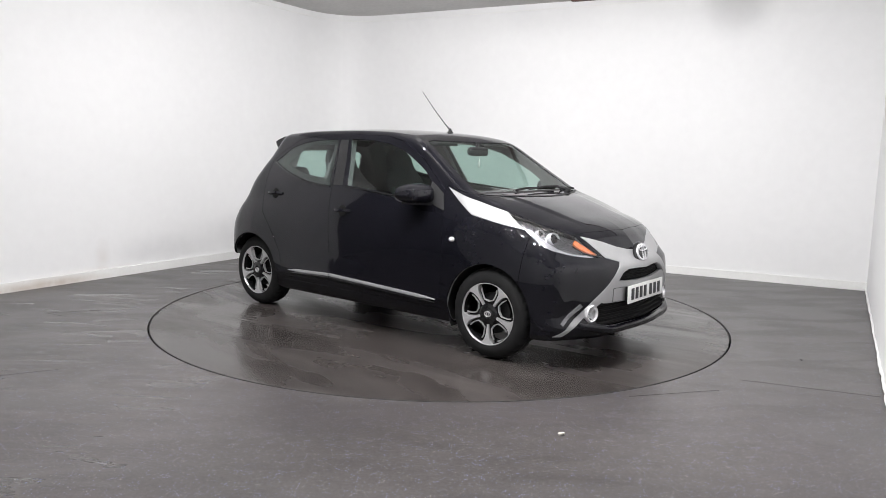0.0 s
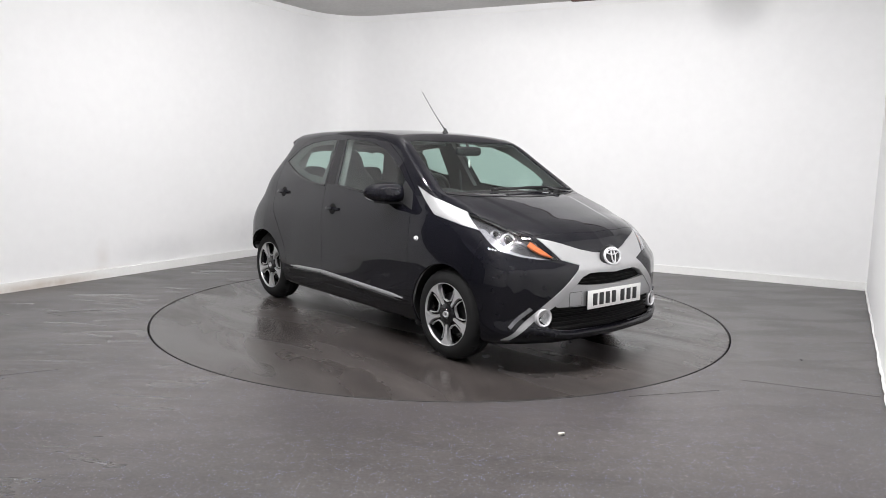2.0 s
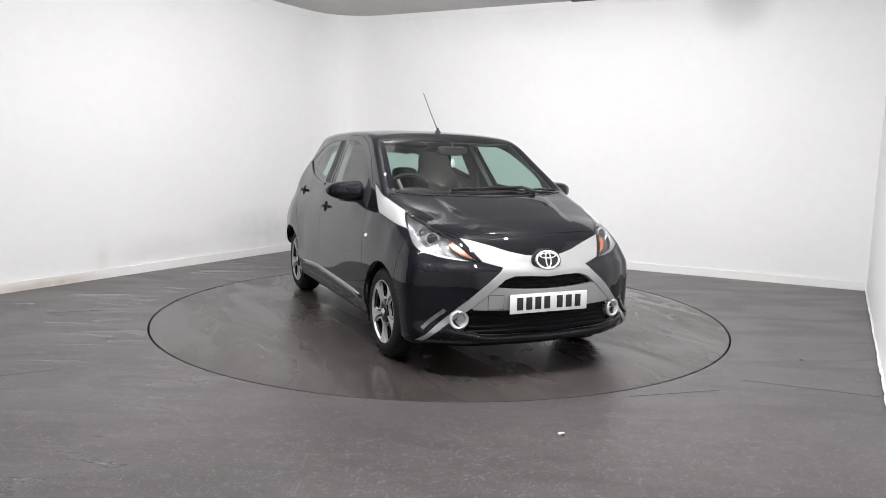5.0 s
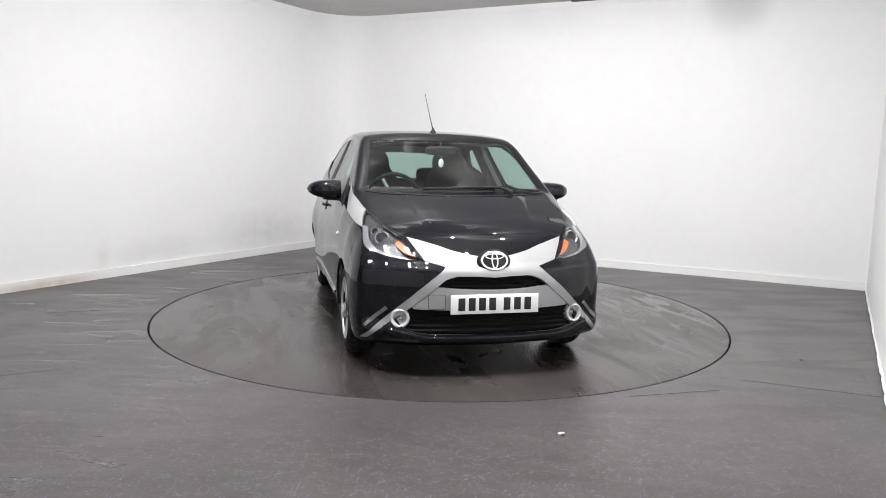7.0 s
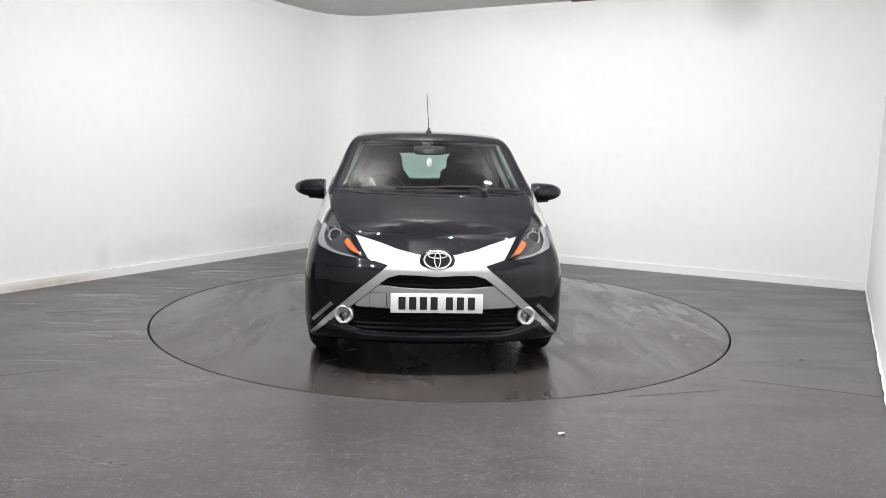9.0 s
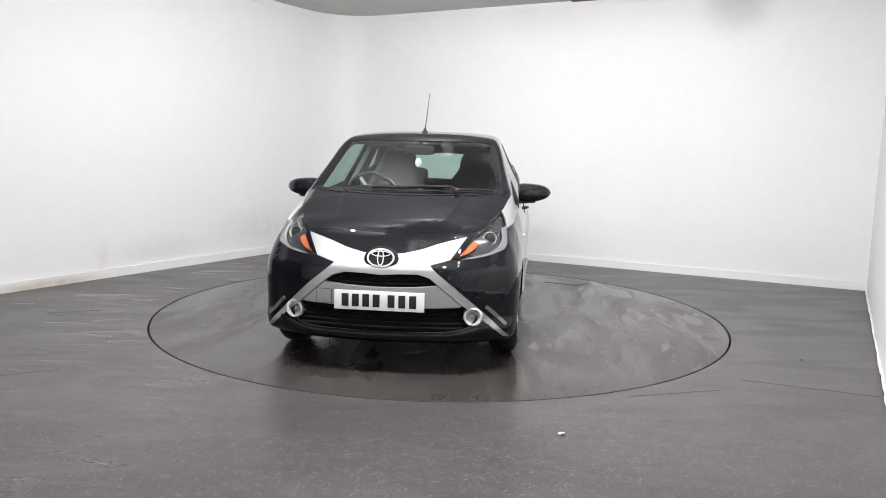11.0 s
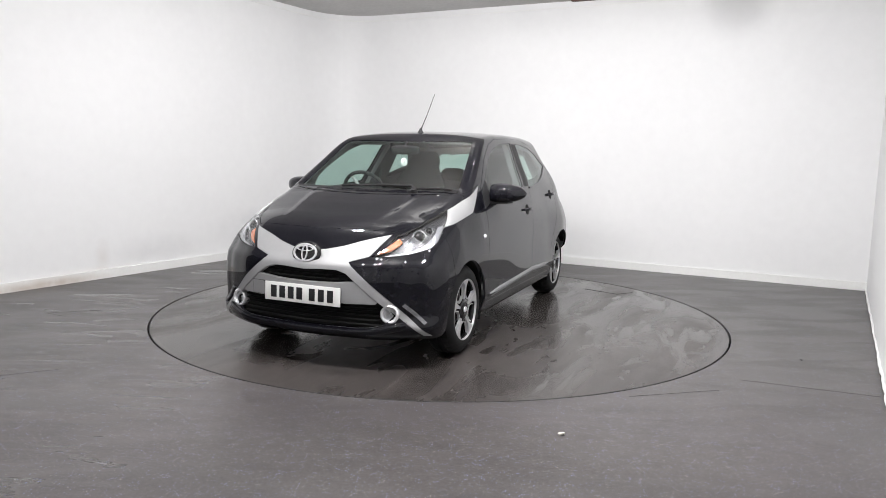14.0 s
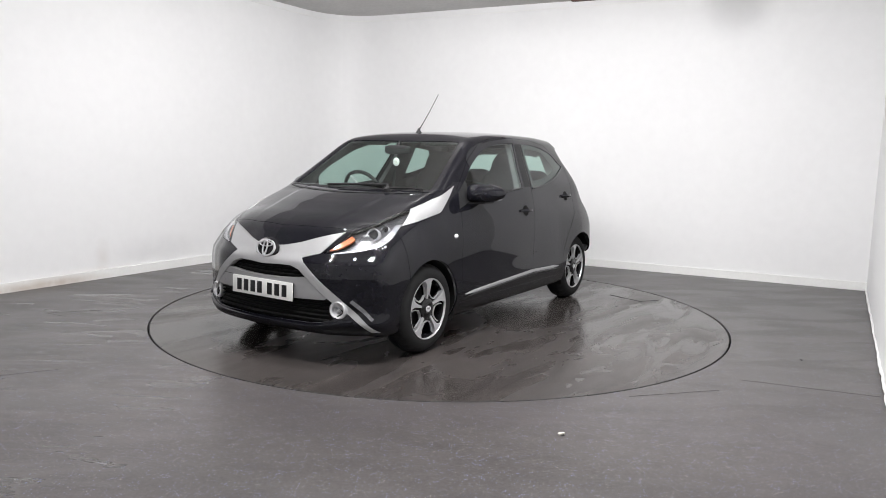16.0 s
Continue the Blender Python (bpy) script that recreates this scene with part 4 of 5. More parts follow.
# side repeaters, handles, mouldings
for sign, door_f, door_r in zip((LEFT, RIGHT), front_doors, rear_doors):
    p, n = on_skin(x=0.888, z=0.728, sign=sign)
    m = stand(p - n * 0.003, n)
    bm = bmesh.new()
    blob(bm, (0, 0, 0.003), (0.023, 0.016, 0.009), m, 2.2, 24, 10)
    rep = part("side_indicator", bm, CHROME, car, "small oval chrome side indicator")
    bm = bmesh.new()
    blob(bm, (0, 0, 0.008), (0.013, 0.009, 0.006), m, 2, 16, 8)
    part("lens", bm, WHITE_BAND, rep)
    for door, x, z, tilt in ((door_f, -0.131, 0.842, 0.03), (door_r, -0.93, 0.925, 0.05)):
        p, n = on_skin(x=x, z=z, sign=sign)
        m = stand(p, n, (0, 0, 1)) @ Matrix.Rotation(-sign * tilt, 4, "Z")
        # flat disc on the skin; its near-black colour paints the recess's shade
        bm = bmesh.new()
        lathe(bm, [(0.0005, 0.0030), (0.034, 0.0034), (0.042, 0.0025), (0.0435, -0.006)], m @ Matrix.Diagonal((0.95, 0.95, 1, 1)), 28)
        cup = part("handle_recess", bm, DARK, door, "flat near-black disc painting the shaded recess behind the handle")
        bm = bmesh.new()
        rows = []
        for i in range(15):
            t = i / 14 * 2 - 1
            lift = 0.034 * (1 - abs(t) ** 3.2) + 0.002
            w = 0.0115 * (1 - 0.25 * t * t)
            rows.append([bm.verts.new(m @ Vector((0.088 * t, w * a_, lift + b_))) for a_, b_ in ((-1, -0.004), (-0.8, 0.004), (0.8, 0.004), (1, -0.004), (0.7, -0.009), (-0.7, -0.009))])
        for a, b in zip(rows, rows[1:]):
            for k in range(6):
                bm.faces.new((a[k], a[(k + 1) % 6], b[(k + 1) % 6], b[k]))
        bm.faces.new(rows[0])
        bm.faces.new(rows[-1])
        part("door_handle", bm, PAINT, door, "glossy black pull handle")
    # side moulding in two lengths, chrome over black
    for door, xa, xb, za, zb in ((door_f, 0.765, -0.232, 0.312, 0.352), (door_r, -0.245, -0.70, 0.352, 0.338)):
        for name, mat, lo, hi, proud in (("moulding", SILVER, 0.001, 0.022, 0.011), ("moulding_base", BLACK_GLOSS, -0.016, 0.0, 0.012)):
            bm = bmesh.new()
            rows = []
            for i in range(25):
                t = i / 24
                x, z = xa + (xb - xa) * t, za + (zb - za) * t
                taper = min(1.0, 0.25 + 6 * t) if door is door_f else min(1.0, 0.1 + 4.0 * (1 - t))
                p, n = on_skin(x=x, z=z, sign=sign)
                mid = (lo + hi) / 2
                sec = [(mid + (lo - mid) * taper, -0.004), (mid + (lo - mid) * taper, proud * 0.8), (mid, proud), (mid + (hi - mid) * taper, proud * 0.6), (mid + (hi - mid) * taper, -0.004)]
                rows.append([bm.verts.new(p + Vector((0, 0, dz)) + n * h) for dz, h in sec])
            for a, b in zip(rows, rows[1:]):
                for k in range(5):
                    bm.faces.new((a[k], a[(k + 1) % 5], b[(k + 1) % 5], b[k]))
            bm.faces.new(rows[0])
            bm.faces.new(rows[-1])
            part(name, bm, mat, door, "satin silver door moulding" if mat is SILVER else "")

# door mirrors
for sign in (LEFT, RIGHT):
    bm = bmesh.new()
    rows = []
    for i in range(17):
        t = i / 16
        y = 0.745 + 0.225 * t
        bulge = (1 - 0.30 * t ** 1.5) * (1 - max(0, (t - 0.5) / 0.5) ** 2.4) ** 0.5 if t < 1 else 0.03
        lead = min(1, 0.92 + 0.6 * t)
        ring = []
        for k in range(24):
            a = 2 * math.pi * k / 24
            c, s = math.cos(a), math.sin(a)
            fx = 0.115 * (abs(c) ** 0.75) * (1 if c > 0 else 0.40) * math.copysign(1, c)
            ring.append(bm.verts.new((0.595 - 0.035 * t * t + fx * bulge * lead, sign * y, 0.997 + 0.006 * t + 0.073 * math.copysign(abs(s) ** 0.72, s) * bulge * lead * (1 - 0.10 * (s < 0)))))
        rows.append(ring)
    for a, b in zip(rows, rows[1:]):
        for k in range(24):
            bm.faces.new((a[k], a[(k + 1) % 24], b[(k + 1) % 24], b[k]))
    bm.faces.new(rows[0])
    bm.faces.new(rows[-1])
    mirror = part("door_mirror", bm, PAINT, car, "glossy black door mirror")
    bm = bmesh.new()
    prism(bm, [(0.085 * math.copysign(abs(math.cos(a)) ** 0.7, math.cos(a)), 0.050 * math.copysign(abs(math.sin(a)) ** 0.7, math.sin(a))) for a in (2 * math.pi * k / 28 for k in range(28))], 0.004, stand((0.545, sign * 0.855, 0.997), (-1, -0.12 * sign, 0)))
    part("mirror_glass", bm, CHROME, mirror, "silvered mirror glass")
    bm = bmesh.new()
    rows = []
    for i in range(8):
        t = i / 7
        y, x, z = 0.70 + 0.16 * t, 0.610 - 0.03 * t, 0.935 + 0.008 * t
        rows.append([bm.verts.new((x + dx * (1 - 0.25 * t), sign * y, z + dz)) for dx, dz in ((-0.075, -0.012), (0.085, -0.010), (0.09, 0.004), (0.06, 0.016), (-0.06, 0.016), (-0.08, 0.004))])
    for a, b in zip(rows, rows[1:]):
        for k in range(6):
            bm.faces.new((a[k], a[(k + 1) % 6], b[(k + 1) % 6], b[k]))
    bm.faces.new(rows[0])
    bm.faces.new(rows[-1])
    part("mirror_foot", bm, BLACK_TRIM, mirror, "black mirror foot")
    # dark triangle ahead of the front window
    bm = bmesh.new()
    outline = [(0.655, 0.945), (0.632, 1.085), (0.75, 1.01), (0.79, 0.90)]
    top = [on_skin(x=x, z=z, sign=sign) for x, z in outline]
    a = [bm.verts.new(p + n * 0.004) for p, n in top]
    b = [bm.verts.new(p - n * 0.010) for p, n in top]
    bm.faces.new(a)
    for k in range(4):
        bm.faces.new((a[k], a[(k + 1) % 4], b[(k + 1) % 4], b[k]))
    part("mirror_plate", bm, BLACK_TRIM, mirror, "", smooth=False)

# B-pillar covers in black between the side windows
for sign in (LEFT, RIGHT):
    for xa, xb, name in ((-0.178, -0.278, "pillar_cover"), (-0.296, -0.306, "pillar_cover")):
        bm = bmesh.new()
        rows = []
        for i in range(9):
            t = i / 8
            z = 1.02 + (1.350 - 1.02) * t
            lean = -0.10 * t
            row = []
            for x in (xa, xb):
                p, n = on_skin(x=x + lean * (1 if x > -0.2 else 0.9), z=z, sign=sign)
                row += [bm.verts.new(p + n * 0.002), bm.verts.new(p - n * 0.008)]
            rows.append([row[0], row[2], row[3], row[1]])
        for a, b in zip(rows, rows[1:]):
            for k in range(4):
                bm.faces.new((a[k], a[(k + 1) % 4], b[(k + 1) % 4], b[k]))
        part(name, bm, BLACK_TRIM, car, "satin black door pillar cover")

# black window borders, belt strips below the glass and the inner pillar trims
REAR_CLEAR = [(-0.372, 1.065), (-0.428, 1.318), (-0.60, 1.312), (-0.755, 1.293), (-0.895, 1.155), (-0.62, 1.085)]


def skin_ring(outer, inner_, sign, lift):
    """A band lying under the glass between two outlines of the side view."""
    n = 60

    def even(poly):
        pts = [Vector(p) for p in poly]
        lens = [(pts[(i + 1) % len(pts)] - pts[i]).length for i in range(len(pts))]
        out = []
        for k in range(n):
            d, i = sum(lens) * k / n, 0
            while d > lens[i]:
                d, i = d - lens[i], i + 1
            out.append(pts[i].lerp(pts[(i + 1) % len(pts)], d / lens[i]))
        return out
    bm = bmesh.new()
    mid = sum((Vector(p) for p in inner_), Vector((0, 0))) / len(inner_)
    goal = even(inner_)
    rows = []
    for p in even(outer):
        q = min(goal, key=lambda g: abs((g - mid).angle_signed(p - mid)))
        row = []
        for w in (p, q):
            at, nn = on_skin(x=w.x, z=w.y, sign=sign)
            row += [bm.verts.new(at + nn * lift), bm.verts.new(at + nn * (lift - 0.004))]
        rows.append([row[0], row[2], row[3], row[1]])
    for k in range(n):
        a, b = rows[k], rows[(k + 1) % n]
        for i in range(4):
            bm.faces.new((a[i], a[(i + 1) % 4], b[(i + 1) % 4], b[i]))
    return bm


for sign, door_f, door_r in zip((LEFT, RIGHT), front_doors, rear_doors):
    part("glass_border", skin_ring(REAR_GLASS, REAR_CLEAR, sign, -0.006), FRIT, door_r, "black border round the rear side window")
    for door, a, b, sag in ((door_f, (-0.150, 1.016), (0.640, 0.948), 0.0), (door_r, (-0.315, 1.006), (-1.055, 1.168), -0.038)):
        bm = bmesh.new()
        path = []
        for k in range(17):
            t = k / 16
            at, nn = on_skin(x=a[0] + (b[0] - a[0]) * t, z=a[1] + (b[1] - a[1]) * t + sag * math.sin(math.pi * t), sign=sign)
            path.append(at + nn * 0.001)
        tube(bm, path, 0.0075, 8)
        part("belt_strip", bm, BLACK_GLOSS, door, "glossy black weather strip below the window")
    for rows_, name in ((((-0.155, 0.995), (-0.44, 0.995), (-0.45, 1.37), (-0.275, 1.37)), "pillar_trim"), (((-0.90, 0.98), (-1.16, 0.98), (-1.10, 1.30), (-0.92, 1.32)), "pillar_trim")):
        bm = bmesh.new()
        faces_ = []
        for depth in (0.032, 0.075 if name == "pillar_trim" and rows_[0][0] > -0.5 else 0.10):
            ring = []
            for x, z in rows_:
                at, nn = on_skin(x=x, z=z, sign=sign)
                ring.append(bm.verts.new(Vector((at.x, at.y - sign * depth, at.z - 0.3 * max(0, z - 1.2) * depth))))
            faces_.append(ring)
        bm.faces.new(faces_[0])
        bm.faces.new(faces_[1][::-1])
        for k in range(4):
            bm.faces.new((faces_[0][k], faces_[0][(k + 1) % 4], faces_[1][(k + 1) % 4], faces_[1][k]))
        part(name, bm, LINING, car, "dark grey inner pillar trim")

# roof spoiler over the rear window
bm = bmesh.new()
rows = []
for i in range(25):
    y = -0.47 + 0.94 * i / 24
    t = abs(y) / 0.47
    tip_x = -1.352 + 0.05 * t ** 2 + 0.03 * t ** 8
    fall = 0.018 * t * t + 0.012 * t ** 4
    rows.append([bm.verts.new((x, y, z - fall)) for x, z in ((-1.02, 1.4185), (-1.16, 1.404), (tip_x + 0.02, 1.374), (tip_x, 1.362), (tip_x + 0.010, 1.338), (-1.24, 1.30), (-1.02, 1.385))])
for a, b in zip(rows, rows[1:]):
    for k in range(7):
        bm.faces.new((a[k], a[(k + 1) % 7], b[(k + 1) % 7], b[k]))
bm.faces.new(rows[0])
bm.faces.new(rows[-1][::-1])
part("spoiler", bm, PAINT, tailgate, "glossy black roof spoiler")

# aerial
AP, AN = on_skin(x=0.226, y=0.0)
bm = bmesh.new()
lathe(bm, [(0.024, -0.004), (0.022, 0.006), (0.014, 0.014), (0.009, 0.028), (0.006, 0.034), (0.0005, 0.035)], Matrix.Translation(AP), 20)
aerial = part("aerial", bm, BLACK_TRIM, car, "thin black roof aerial")
tip = Vector((-0.048, -0.008, 1.734))
bm = bmesh.new()
tube(bm, [AP + Vector((0, 0, 0.02)), AP.lerp(tip, 0.12) + Vector((0, 0, 0.012)), AP.lerp(tip, 0.5), tip], [0.0055, 0.0040, 0.0028, 0.0022], 8)
part("rod", bm, BLACK_TRIM, aerial)

# cowl and wiper
bm = bmesh.new()
rows = []
for i in range(33):
    y = -0.62 + 1.24 * i / 32
    pa, na = on_skin(y=abs(y), z=1.020)
    pb, nb = on_skin(x=min(1.145 - 0.42 * y * y, 1.15), y=abs(y))
    a_ = Vector((pa.x, y, pa.z)) + Vector((0.002, 0, 0.002))
    b_ = Vector((pb.x, y, pb.z + 0.003))
    mid_ = a_.lerp(b_, 0.5) + Vector((0, 0, -0.004))
    rows.append([bm.verts.new(q) for q in (a_, mid_, b_)])
for a, b in zip(rows, rows[1:]):
    for k in range(2):
        bm.faces.new((a[k], a[k + 1], b[k + 1], b[k]))
part("cowl", bm, BLACK_TRIM, car, "black plastic scuttle below the windscreen")


def near_screen(y, z, lift):
    p, n = on_skin(y=abs(y), z=z)
    if y < 0:
        p.y, n.y = -p.y, -n.y
    return p + n * lift


bm = bmesh.new()
tube(bm, [near_screen(0.34, 1.006, 0.022), near_screen(0.30, 1.018, 0.028), near_screen(0.10, 1.020, 0.026), near_screen(-0.12, 1.014, 0.020)], [0.012, 0.010, 0.008, 0.006], 8)
wiper = part("wiper", bm, BLACK_TRIM, car, "black windscreen wiper at rest")
bm = bmesh.new()
tube(bm, [near_screen(0.26 - 0.5 * k / 10, 1.018 + 0.008 * math.sin(k / 10 * 3.14), 0.012) for k in range(11)], 0.008, 6)
part("blade", bm, RUBBER, wiper)
bm = bmesh.new()
tube(bm, [near_screen(0.58 - 0.26 * k / 6, 1.014 + 0.006 * math.sin(k / 6 * 3.14), 0.012) for k in range(7)], 0.007, 6)
part("blade", bm, RUBBER, wiper)
bm = bmesh.new()
lathe(bm, [(0.0005, 0.03), (0.018, 0.026), (0.024, 0.0), (0.024, -0.02)], stand(near_screen(0.345, 1.004, 0.004), (0.5, 0, 1)), 20)
part("pivot_cap", bm, BLACK_TRIM, wiper)

# ---------------------------------------------------------------- wheels
def ribbon(bm, path, width, z0, z1, m):
    """A flat bar of even width along (x, y) points, from z0 up to z1."""
    pts = [Vector(p) for p in path]
    rows = []
    for i, p in enumerate(pts):
        d = (pts[min(i + 1, len(pts) - 1)] - pts[max(i - 1, 0)]).normalized()
        o = Vector((-d.y, d.x)) * width / 2
        rows.append([bm.verts.new(m @ Vector((*q, z))) for q, z in ((p + o, z0), (p + o, z1), (p - o, z1), (p - o, z0))])
    for a, b in zip(rows, rows[1:]):
        for k in range(4):
            bm.faces.new((a[k], a[(k + 1) % 4], b[(k + 1) % 4], b[k]))
    bm.faces.new(rows[0])
    bm.faces.new(rows[-1][::-1])


def wheel(name_x, face_y, sign):
    """A wheel with its hub at the origin's place; the outer face looks along +z of its own pose."""
    out = Matrix.Rotation(radians(-90 * sign), 4, "X")
    m = Matrix.Translation((name_x, sign * face_y, WHEEL_Z)) @ out
    hub = new("wheel")
    hub.parent = car
    tagged(hub, "five-spoke black and machined-silver alloy wheel")
    prof = [(0.192, -0.002), (0.200, 0.001), (0.222, 0.004), (0.245, 0.000), (0.262, -0.010), (0.273, -0.022), (0.279, -0.030), (0.2835, -0.048), (0.285, -0.052), (0.2800, -0.055), (0.2800, -0.060), (0.285, -0.063), (0.2855, -0.088), (0.280, -0.090), (0.280, -0.096), (0.2855, -0.098), (0.285, -0.122), (0.280, -0.125), (0.280, -0.130), (0.284, -0.132), (0.279, -0.152), (0.262, -0.170), (0.23, -0.178), (0.195, -0.174)]
    bm = bmesh.new()
    lathe(bm, prof, m, 120)
    bm.verts.ensure_lookup_table()
    n = len(prof)
    for k in range(120):  # tread blocks at the shoulder
        if k % 4 == 0:
            for i in (5, 6, 7, 19, 20):
                v = bm.verts[k * n + i]
                c = m.translation
                d = (v.co - c)
                d.y = 0
                v.co -= d.normalized() * 0.006
    tyre = part("tyre", bm, RUBBER, hub, "black rubber tyre", angle=28)
    bm = bmesh.new()
    lathe(bm, [(0.186, -0.15), (0.180, -0.06), (0.184, -0.020), (0.188, -0.012)], m, 64)
    part("barrel", bm, BLACK_GLOSS, hub, "black inner barrel")
    bm = bmesh.new()
    lathe(bm, [(0.1885, -0.012), (0.1905, -0.002), (0.193, 0.001), (0.1955, 0.0), (0.197, -0.006)], m, 72)
    part("rim_lip", bm, ALLOY, hub, "machined silver rim")
    bm = bmesh.new()
    lathe(bm, [(0.0005, -0.060), (0.12, -0.060), (0.13, -0.065), (0.13, -0.080)], m, 48)
    part("brake_disc", bm, BLACK_TRIM, hub, "grey brake disc")
    bm = bmesh.new()
    lathe(bm, [(0.0005, -0.006), (0.026, -0.006), (0.030, -0.004), (0.033, -0.008), (0.058, -0.009), (0.066, -0.013), (0.070, -0.04)], m, 48)
    part("hub_cap", bm, BLACK_GLOSS, hub, "black hub cap")
    bm = bmesh.new()
    oval_ring(bm, 0.022, 0.016, 0.007, 0.005, m @ Matrix.Translation((0, 0, -0.006)), n=24)
    oval_ring(bm, 0.007, 0.014, 0.005, 0.005, m @ Matrix.Translation((0, 0, -0.006)), n=16)
    part("hub_emblem", bm, CHROME, hub)
    start = radians(-90)
    for k in range(5):
        turn = m @ Matrix.Rotation(start + 2 * math.pi * k / 5, 4, "Z")
        right = [(0.064, 0.0075), (0.095, 0.0085), (0.125, 0.0110), (0.146, 0.0150), (0.162, 0.0225), (0.174, 0.0325), (0.182, 0.044)]
        tip_ = [(0.1905 * math.cos(a), 0.1905 * math.sin(a)) for a in (radians(d) for d in (15, 10, 5, 0, -5, -10, -15))]
        bm = bmesh.new()
        outline = right + tip_ + [(x, -y) for x, y in right[::-1]]
        face = [bm.verts.new(turn @ Vector((x, y, -0.014 + 0.012 * min(1, max(0, (x - 0.05) / 0.13))))) for x, y in outline]
        back = [bm.verts.new(turn @ Vector((x, y * 0.95, -0.045))) for x, y in outline]
        bm.faces.new(face)
        for i in range(len(outline)):
            j = (i + 1) % len(outline)
            bm.faces.new((face[i], face[j], back[j], back[i]))
        part("spoke", bm, ALLOY, hub, "machined silver spoke", angle=25)
        for s in (1, -1):
            bm = bmesh.new()
            ribbon(bm, [(0.159, s * 0.0445), (0.140, s * 0.0340), (0.118, s * 0.0290), (0.090, s * 0.0260), (0.0640, s * 0.0475)], 0.0058, -0.030, -0.013, turn)
            part("spoke_edge", bm, ALLOY, hub, "thin machined silver edge line")
            bm = bmesh.new()
            web = [(0.058, s * 0.008), (0.110, s * 0.012), (0.146, s * 0.020), (0.172, s * 0.050), (0.157, s * 0.048), (0.118, s * 0.033), (0.088, s * 0.029), (0.060, s * 0.050)]
            prism(bm, web if s > 0 else web[::-1], 0.012, turn @ Matrix.Translation((0, 0, -0.034)))
            part("spoke_web", bm, BLACK_GLOSS, hub)
    return hub


for wx, wy in ((WHEEL_X, 0.772), (-WHEEL_X, 0.757)):
    for sign in (LEFT, RIGHT):
        wheel(wx, wy, sign)
        # dark wheel housing
        bm = bmesh.new()
        rows = []
        for i in range(25):
            a = radians(-25 + (230 if wx > 0 else 172) * i / 24)
            c, s = math.cos(a), math.sin(a)
            rows.append([bm.verts.new((wx + r * c, sign * y, max(0.16, WHEEL_Z + r * s))) for r, y in ((0.02, 0.46), (0.319, 0.46), (0.319, 0.70), (0.316, 0.765))])
        for a, b in zip(rows, rows[1:]):
            for k in range(3):
                bm.faces.new((a[k], a[k + 1], b[k + 1], b[k]))
        part("wheel_housing", bm, DARK, car, "black plastic wheel housing")

# ---------------------------------------------------------------- inside the car
bm = bmesh.new()
rows = []
for i in range(29):
    y = -0.66 + 1.32 * i / 28
    hump = 0.035 * math.exp(-((y + 0.35) / 0.16) ** 2)
    rows.append([bm.verts.new((x, y * w, z + hump * h)) for x, z, h, w in ((0.96, 1.0, 0, 0.92), (0.80, 1.002, 0.2, 0.98), (0.66, 0.995, 1.0, 1), (0.58, 0.965, 1.0, 1), (0.55, 0.90, 0.3, 1), (0.57, 0.72, 0, 1), (0.66, 0.55, 0, 1))])
for a, b in zip(rows, rows[1:]):
    for k in range(6):
        bm.faces.new((a[k], a[k + 1], b[k + 1], b[k]))
part("dashboard", bm, DASH, car, "dark grey moulded dashboard", angle=60)

SW = Matrix.Translation((0.46, -0.35, 0.945)) @ Matrix.Rotation(radians(-66), 4, "Y")
bm = bmesh.new()
tube(bm, [SW @ Vector((0.182 * math.cos(a), 0.182 * math.sin(a), 0)) for a in (2 * math.pi * k / 40 for k in range(41))], 0.0145, 10, cap=False)
steering_wheel = part("steering_wheel", bm, DASH, car, "dark leather steering wheel")
bm = bmesh.new()
blob(bm, (0, 0, -0.01), (0.062, 0.075, 0.028), SW, 3, 20, 10)
part("hub", bm, DASH, steering_wheel)
for a in (90, 210, 330):
    bm = bmesh.new()
    tube(bm, [SW @ Vector((0.05 * math.cos(radians(a)), 0.05 * math.sin(radians(a)), -0.01)), SW @ Vector((0.178 * math.cos(radians(a)), 0.178 * math.sin(radians(a)), 0))], 0.013, 8)
    part("spoke", bm, REFLECTOR, steering_wheel, "silver steering wheel spoke")


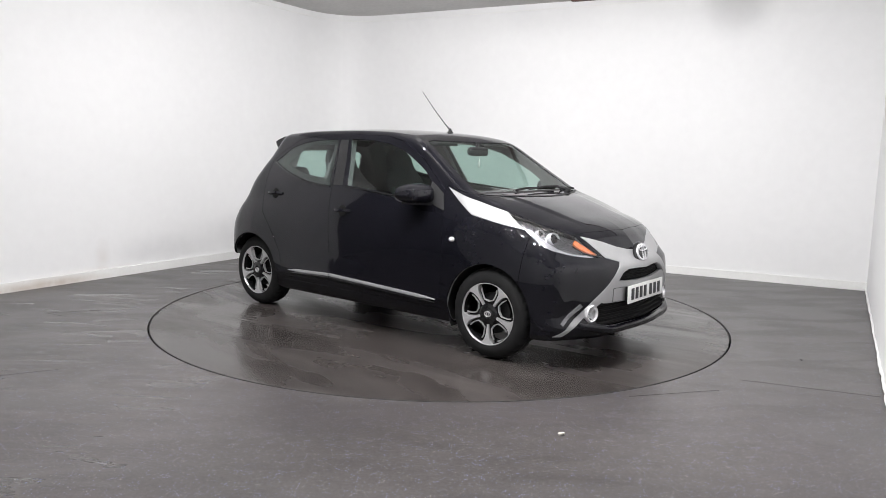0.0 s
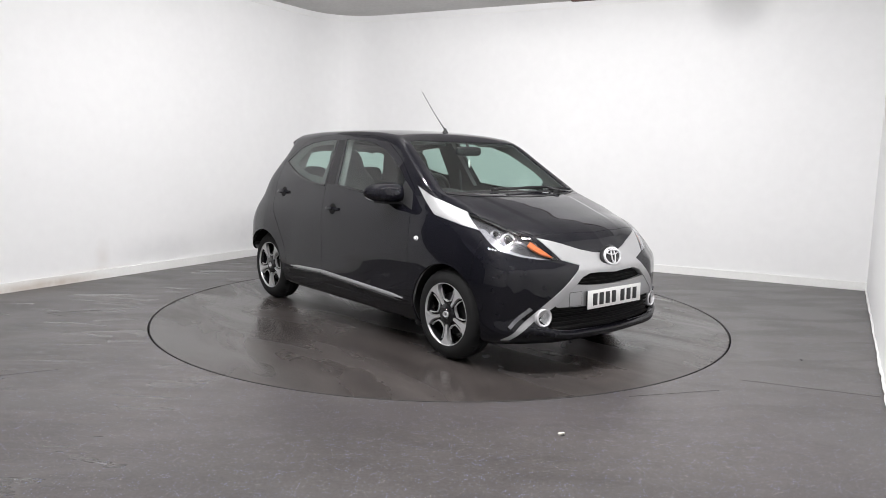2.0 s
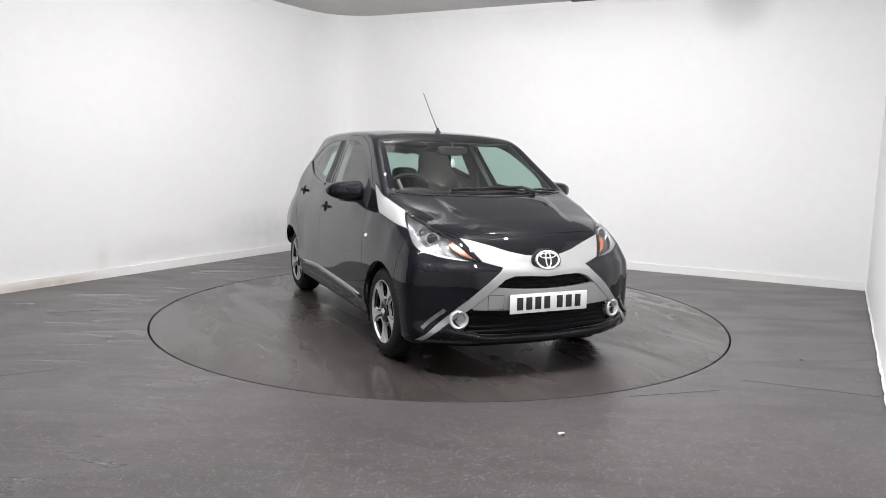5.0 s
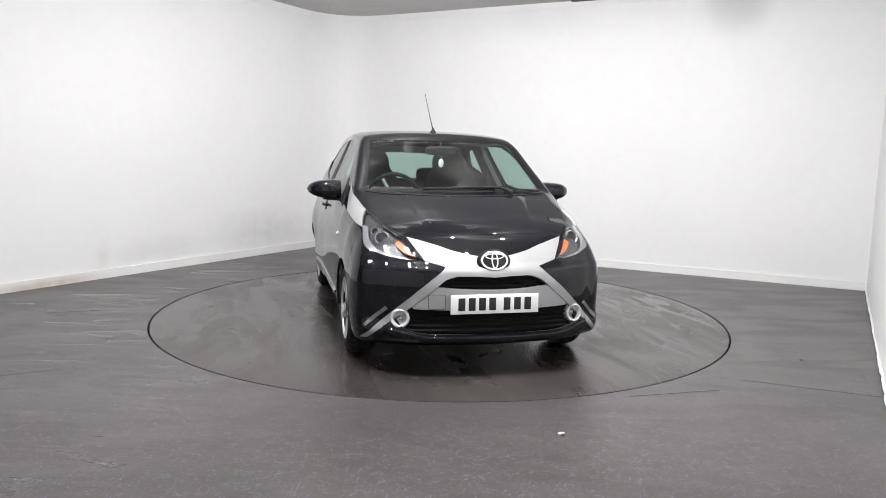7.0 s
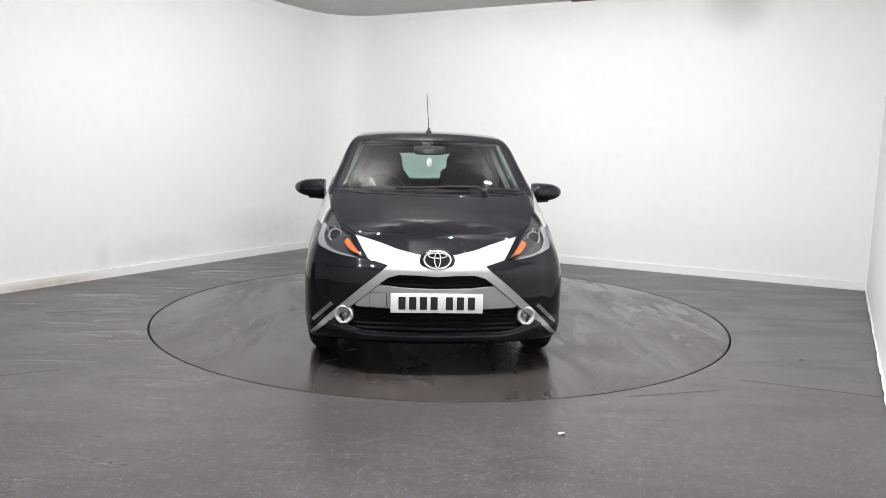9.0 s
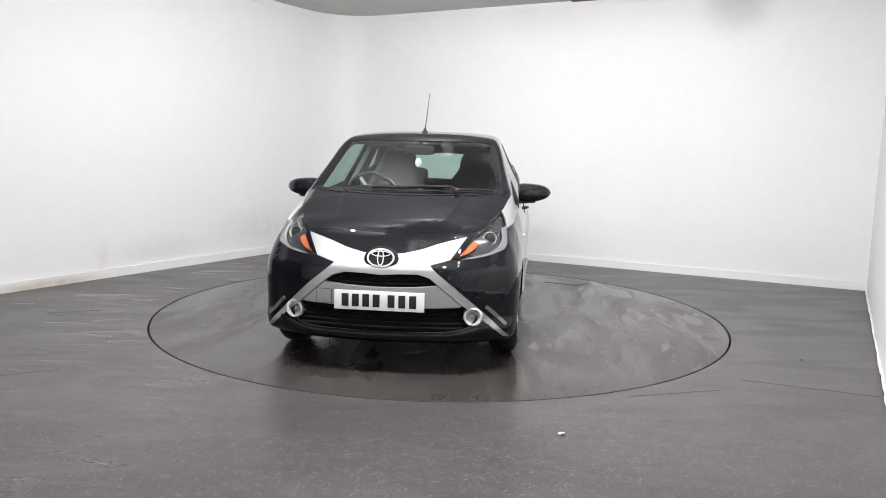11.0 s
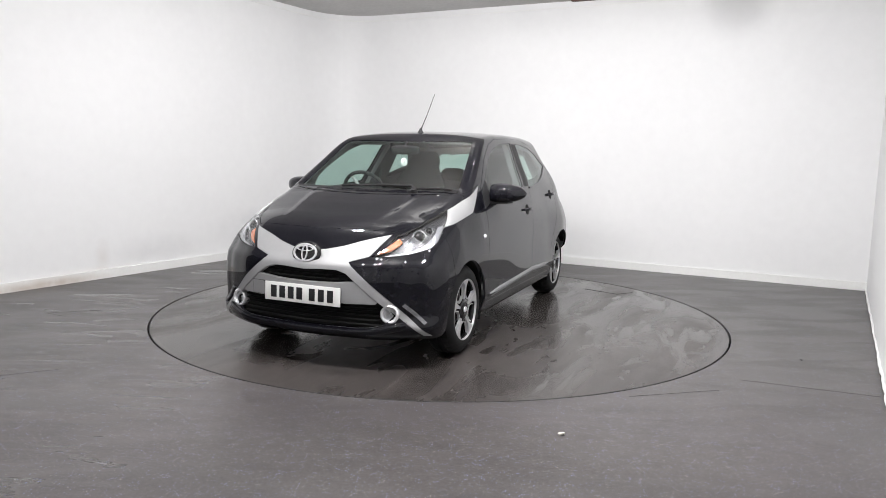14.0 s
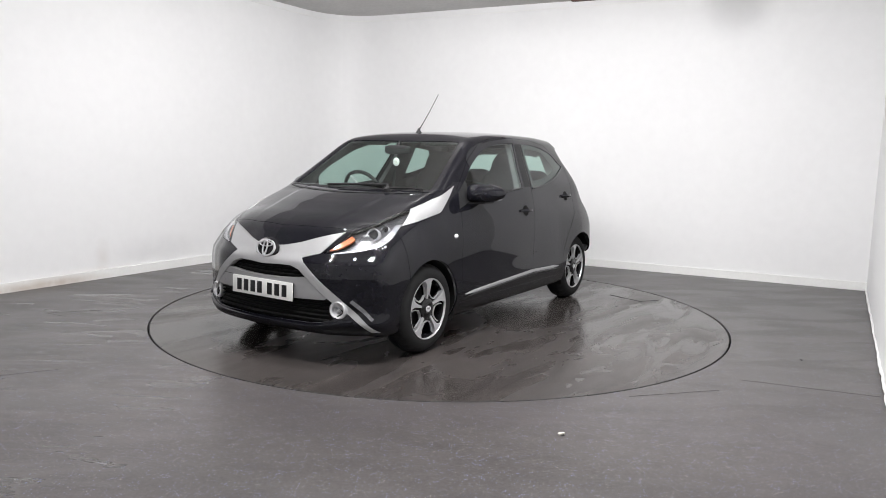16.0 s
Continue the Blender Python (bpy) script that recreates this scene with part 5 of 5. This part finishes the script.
def seat(y):
    lean = Matrix.Translation((-0.40, y, 0.48)) @ Matrix.Rotation(radians(-17), 4, "Y")
    bm = bmesh.new()
    blob(bm, (-0.13, y, 0.42), (0.28, 0.25, 0.085), None, 3.5, 28, 12)
    chair = part("front_seat", bm, CLOTH, car, "dark grey cloth front seat")
    bm = bmesh.new()
    rows = []
    for i in range(22):
        t = i / 21
        z = 0.83 * t
        half = 0.255 - 0.03 * t if t < 0.66 else 0.235 - 0.085 * min(1, (t - 0.66) / 0.16) ** 1.2 - (0.04 * ((t - 0.9) / 0.1) ** 2 if t > 0.9 else 0)
        thick = 0.075 * (1 - 0.45 * t) * (1 if t < 0.95 else 0.6)
        ring = []
        for k in range(24):
            a = 2 * math.pi * k / 24
            c, s = math.cos(a), math.sin(a)
            wing_ = 0.035 * abs(s) ** 4 * (1 - t)
            ring.append(bm.verts.new(lean @ Vector((thick * math.copysign(abs(c) ** 0.7, c) + wing_, half * math.copysign(abs(s) ** 0.6, s), z))))
        rows.append(ring)
    for a, b in zip(rows, rows[1:]):
        for k in range(24):
            bm.faces.new((a[k], a[(k + 1) % 24], b[(k + 1) % 24], b[k]))
    bm.faces.new(rows[0])
    bm.faces.new(rows[-1])
    back = part("backrest", bm, CLOTH, chair, "dark cloth backrest with fixed headrest")
    for s in (1, -1):
        bm = bmesh.new()
        tube(bm, [lean @ Vector((0.066 - 0.02 * k / 8, s * (0.205 - 0.012 * k / 8), 0.08 + 0.42 * k / 8)) for k in range(9)], [0.02, 0.034, 0.038, 0.04, 0.04, 0.038, 0.034, 0.028, 0.012], 10)
        part("bolster", bm, CLOTH_LIGHT, back, "light grey side bolster")
    return chair


seat(-0.345)
seat(0.345)
bm = bmesh.new()
blob(bm, (-0.80, 0, 0.44), (0.27, 0.60, 0.10), None, 4, 32, 12)
rear_seat = part("rear_seat", bm, CLOTH, car, "dark grey cloth rear bench")
bm = bmesh.new()
blob(bm, (0, 0, 0.27), (0.075, 0.60, 0.29), Matrix.Translation((-1.02, 0, 0.47)) @ Matrix.Rotation(radians(-18), 4, "Y"), 5, 36, 14)
part("backrest", bm, CLOTH, rear_seat)
for y in (-0.30, 0.30):
    bm = bmesh.new()
    blob(bm, (0, 0, 0.61), (0.045, 0.125, 0.075), Matrix.Translation((-1.02, y, 0.47)) @ Matrix.Rotation(radians(-18), 4, "Y"), 3.5, 20, 10)
    part("headrest", bm, CLOTH, rear_seat, "dark cloth headrest")

# rear-view mirror with a hanging charm, sun visors, belts
bm = bmesh.new()
blob(bm, (0.495, 0.0, 1.285), (0.022, 0.118, 0.034), None, 4, 24, 10)
inner_mirror = part("rear_view_mirror", bm, DASH, car, "dark rear-view mirror")
bm = bmesh.new()
tube(bm, [(0.49, 0, 1.30), (0.475, 0, 1.345)], 0.010, 8)
part("stem", bm, DASH, inner_mirror)
bm = bmesh.new()
tube(bm, [(0.51, 0.0, 1.26), (0.51, -0.002, 1.225)], 0.0009, 6)
charm = part("hanging_charm", bm, WHITE_BAND, car, "small round white charm hanging from the mirror")
bm = bmesh.new()
blob(bm, (0, 0, 0), (0.026, 0.008, 0.032), Matrix.Translation((0.51, -0.002, 1.195)) @ Matrix.Rotation(radians(-58), 4, "Z"), 2, 24, 12)
part("disc", bm, WHITE_BAND, charm, "white disc with a pink centre")
bm = bmesh.new()
blob(bm, (0, 0, 0), (0.014, 0.0095, 0.018), Matrix.Translation((0.51, -0.002, 1.195)) @ Matrix.Rotation(radians(-58), 4, "Z"), 2, 20, 10)
part("centre", bm, CHIP, charm)
for y in (-0.33, 0.33):
    bm = bmesh.new()
    box(bm, 0, 0, 0, 0.15, 0.34, 0.014, Matrix.Translation((0.36, y, 1.348)) @ Matrix.Rotation(radians(18), 4, "Y"), 0.006)
    part("sun_visor", bm, DASH, car, "dark sun visor folded up")
for sign in (LEFT, RIGHT):
    bm = bmesh.new()
    path = [(-0.28, sign * 0.60, 1.20), (-0.27, sign * 0.615, 1.0), (-0.22, sign * 0.63, 0.6)]
    tube(bm, path, 0.012, 6)
    part("seat_belt", bm, CLOTH_LIGHT, car, "grey seat belt webbing")
bm = bmesh.new()
box(bm, -0.1, 0, 0.24, 2.2, 1.30, 0.02)
part("cabin_floor", bm, LINING, car, "dark carpet")
bm = bmesh.new()
box(bm, 0.95, 0, 0.55, 0.03, 1.0, 0.6)
part("bulkhead", bm, DARK, car)


# ---------------------------------------------------------------- movement
def motions():
    turns = [(float(i), YAW0 + YAW_RATE * i) for i in range(17)]
    walk(turntable, [(t, pose(0, 0, 0, 0, 0, a)) for t, a in turns])
    walk(car, [(t, pose(0, 0, 0, 0, 0, a) @ pose(CAR_X, CAR_Y, 0)) for t, a in turns])


motions()
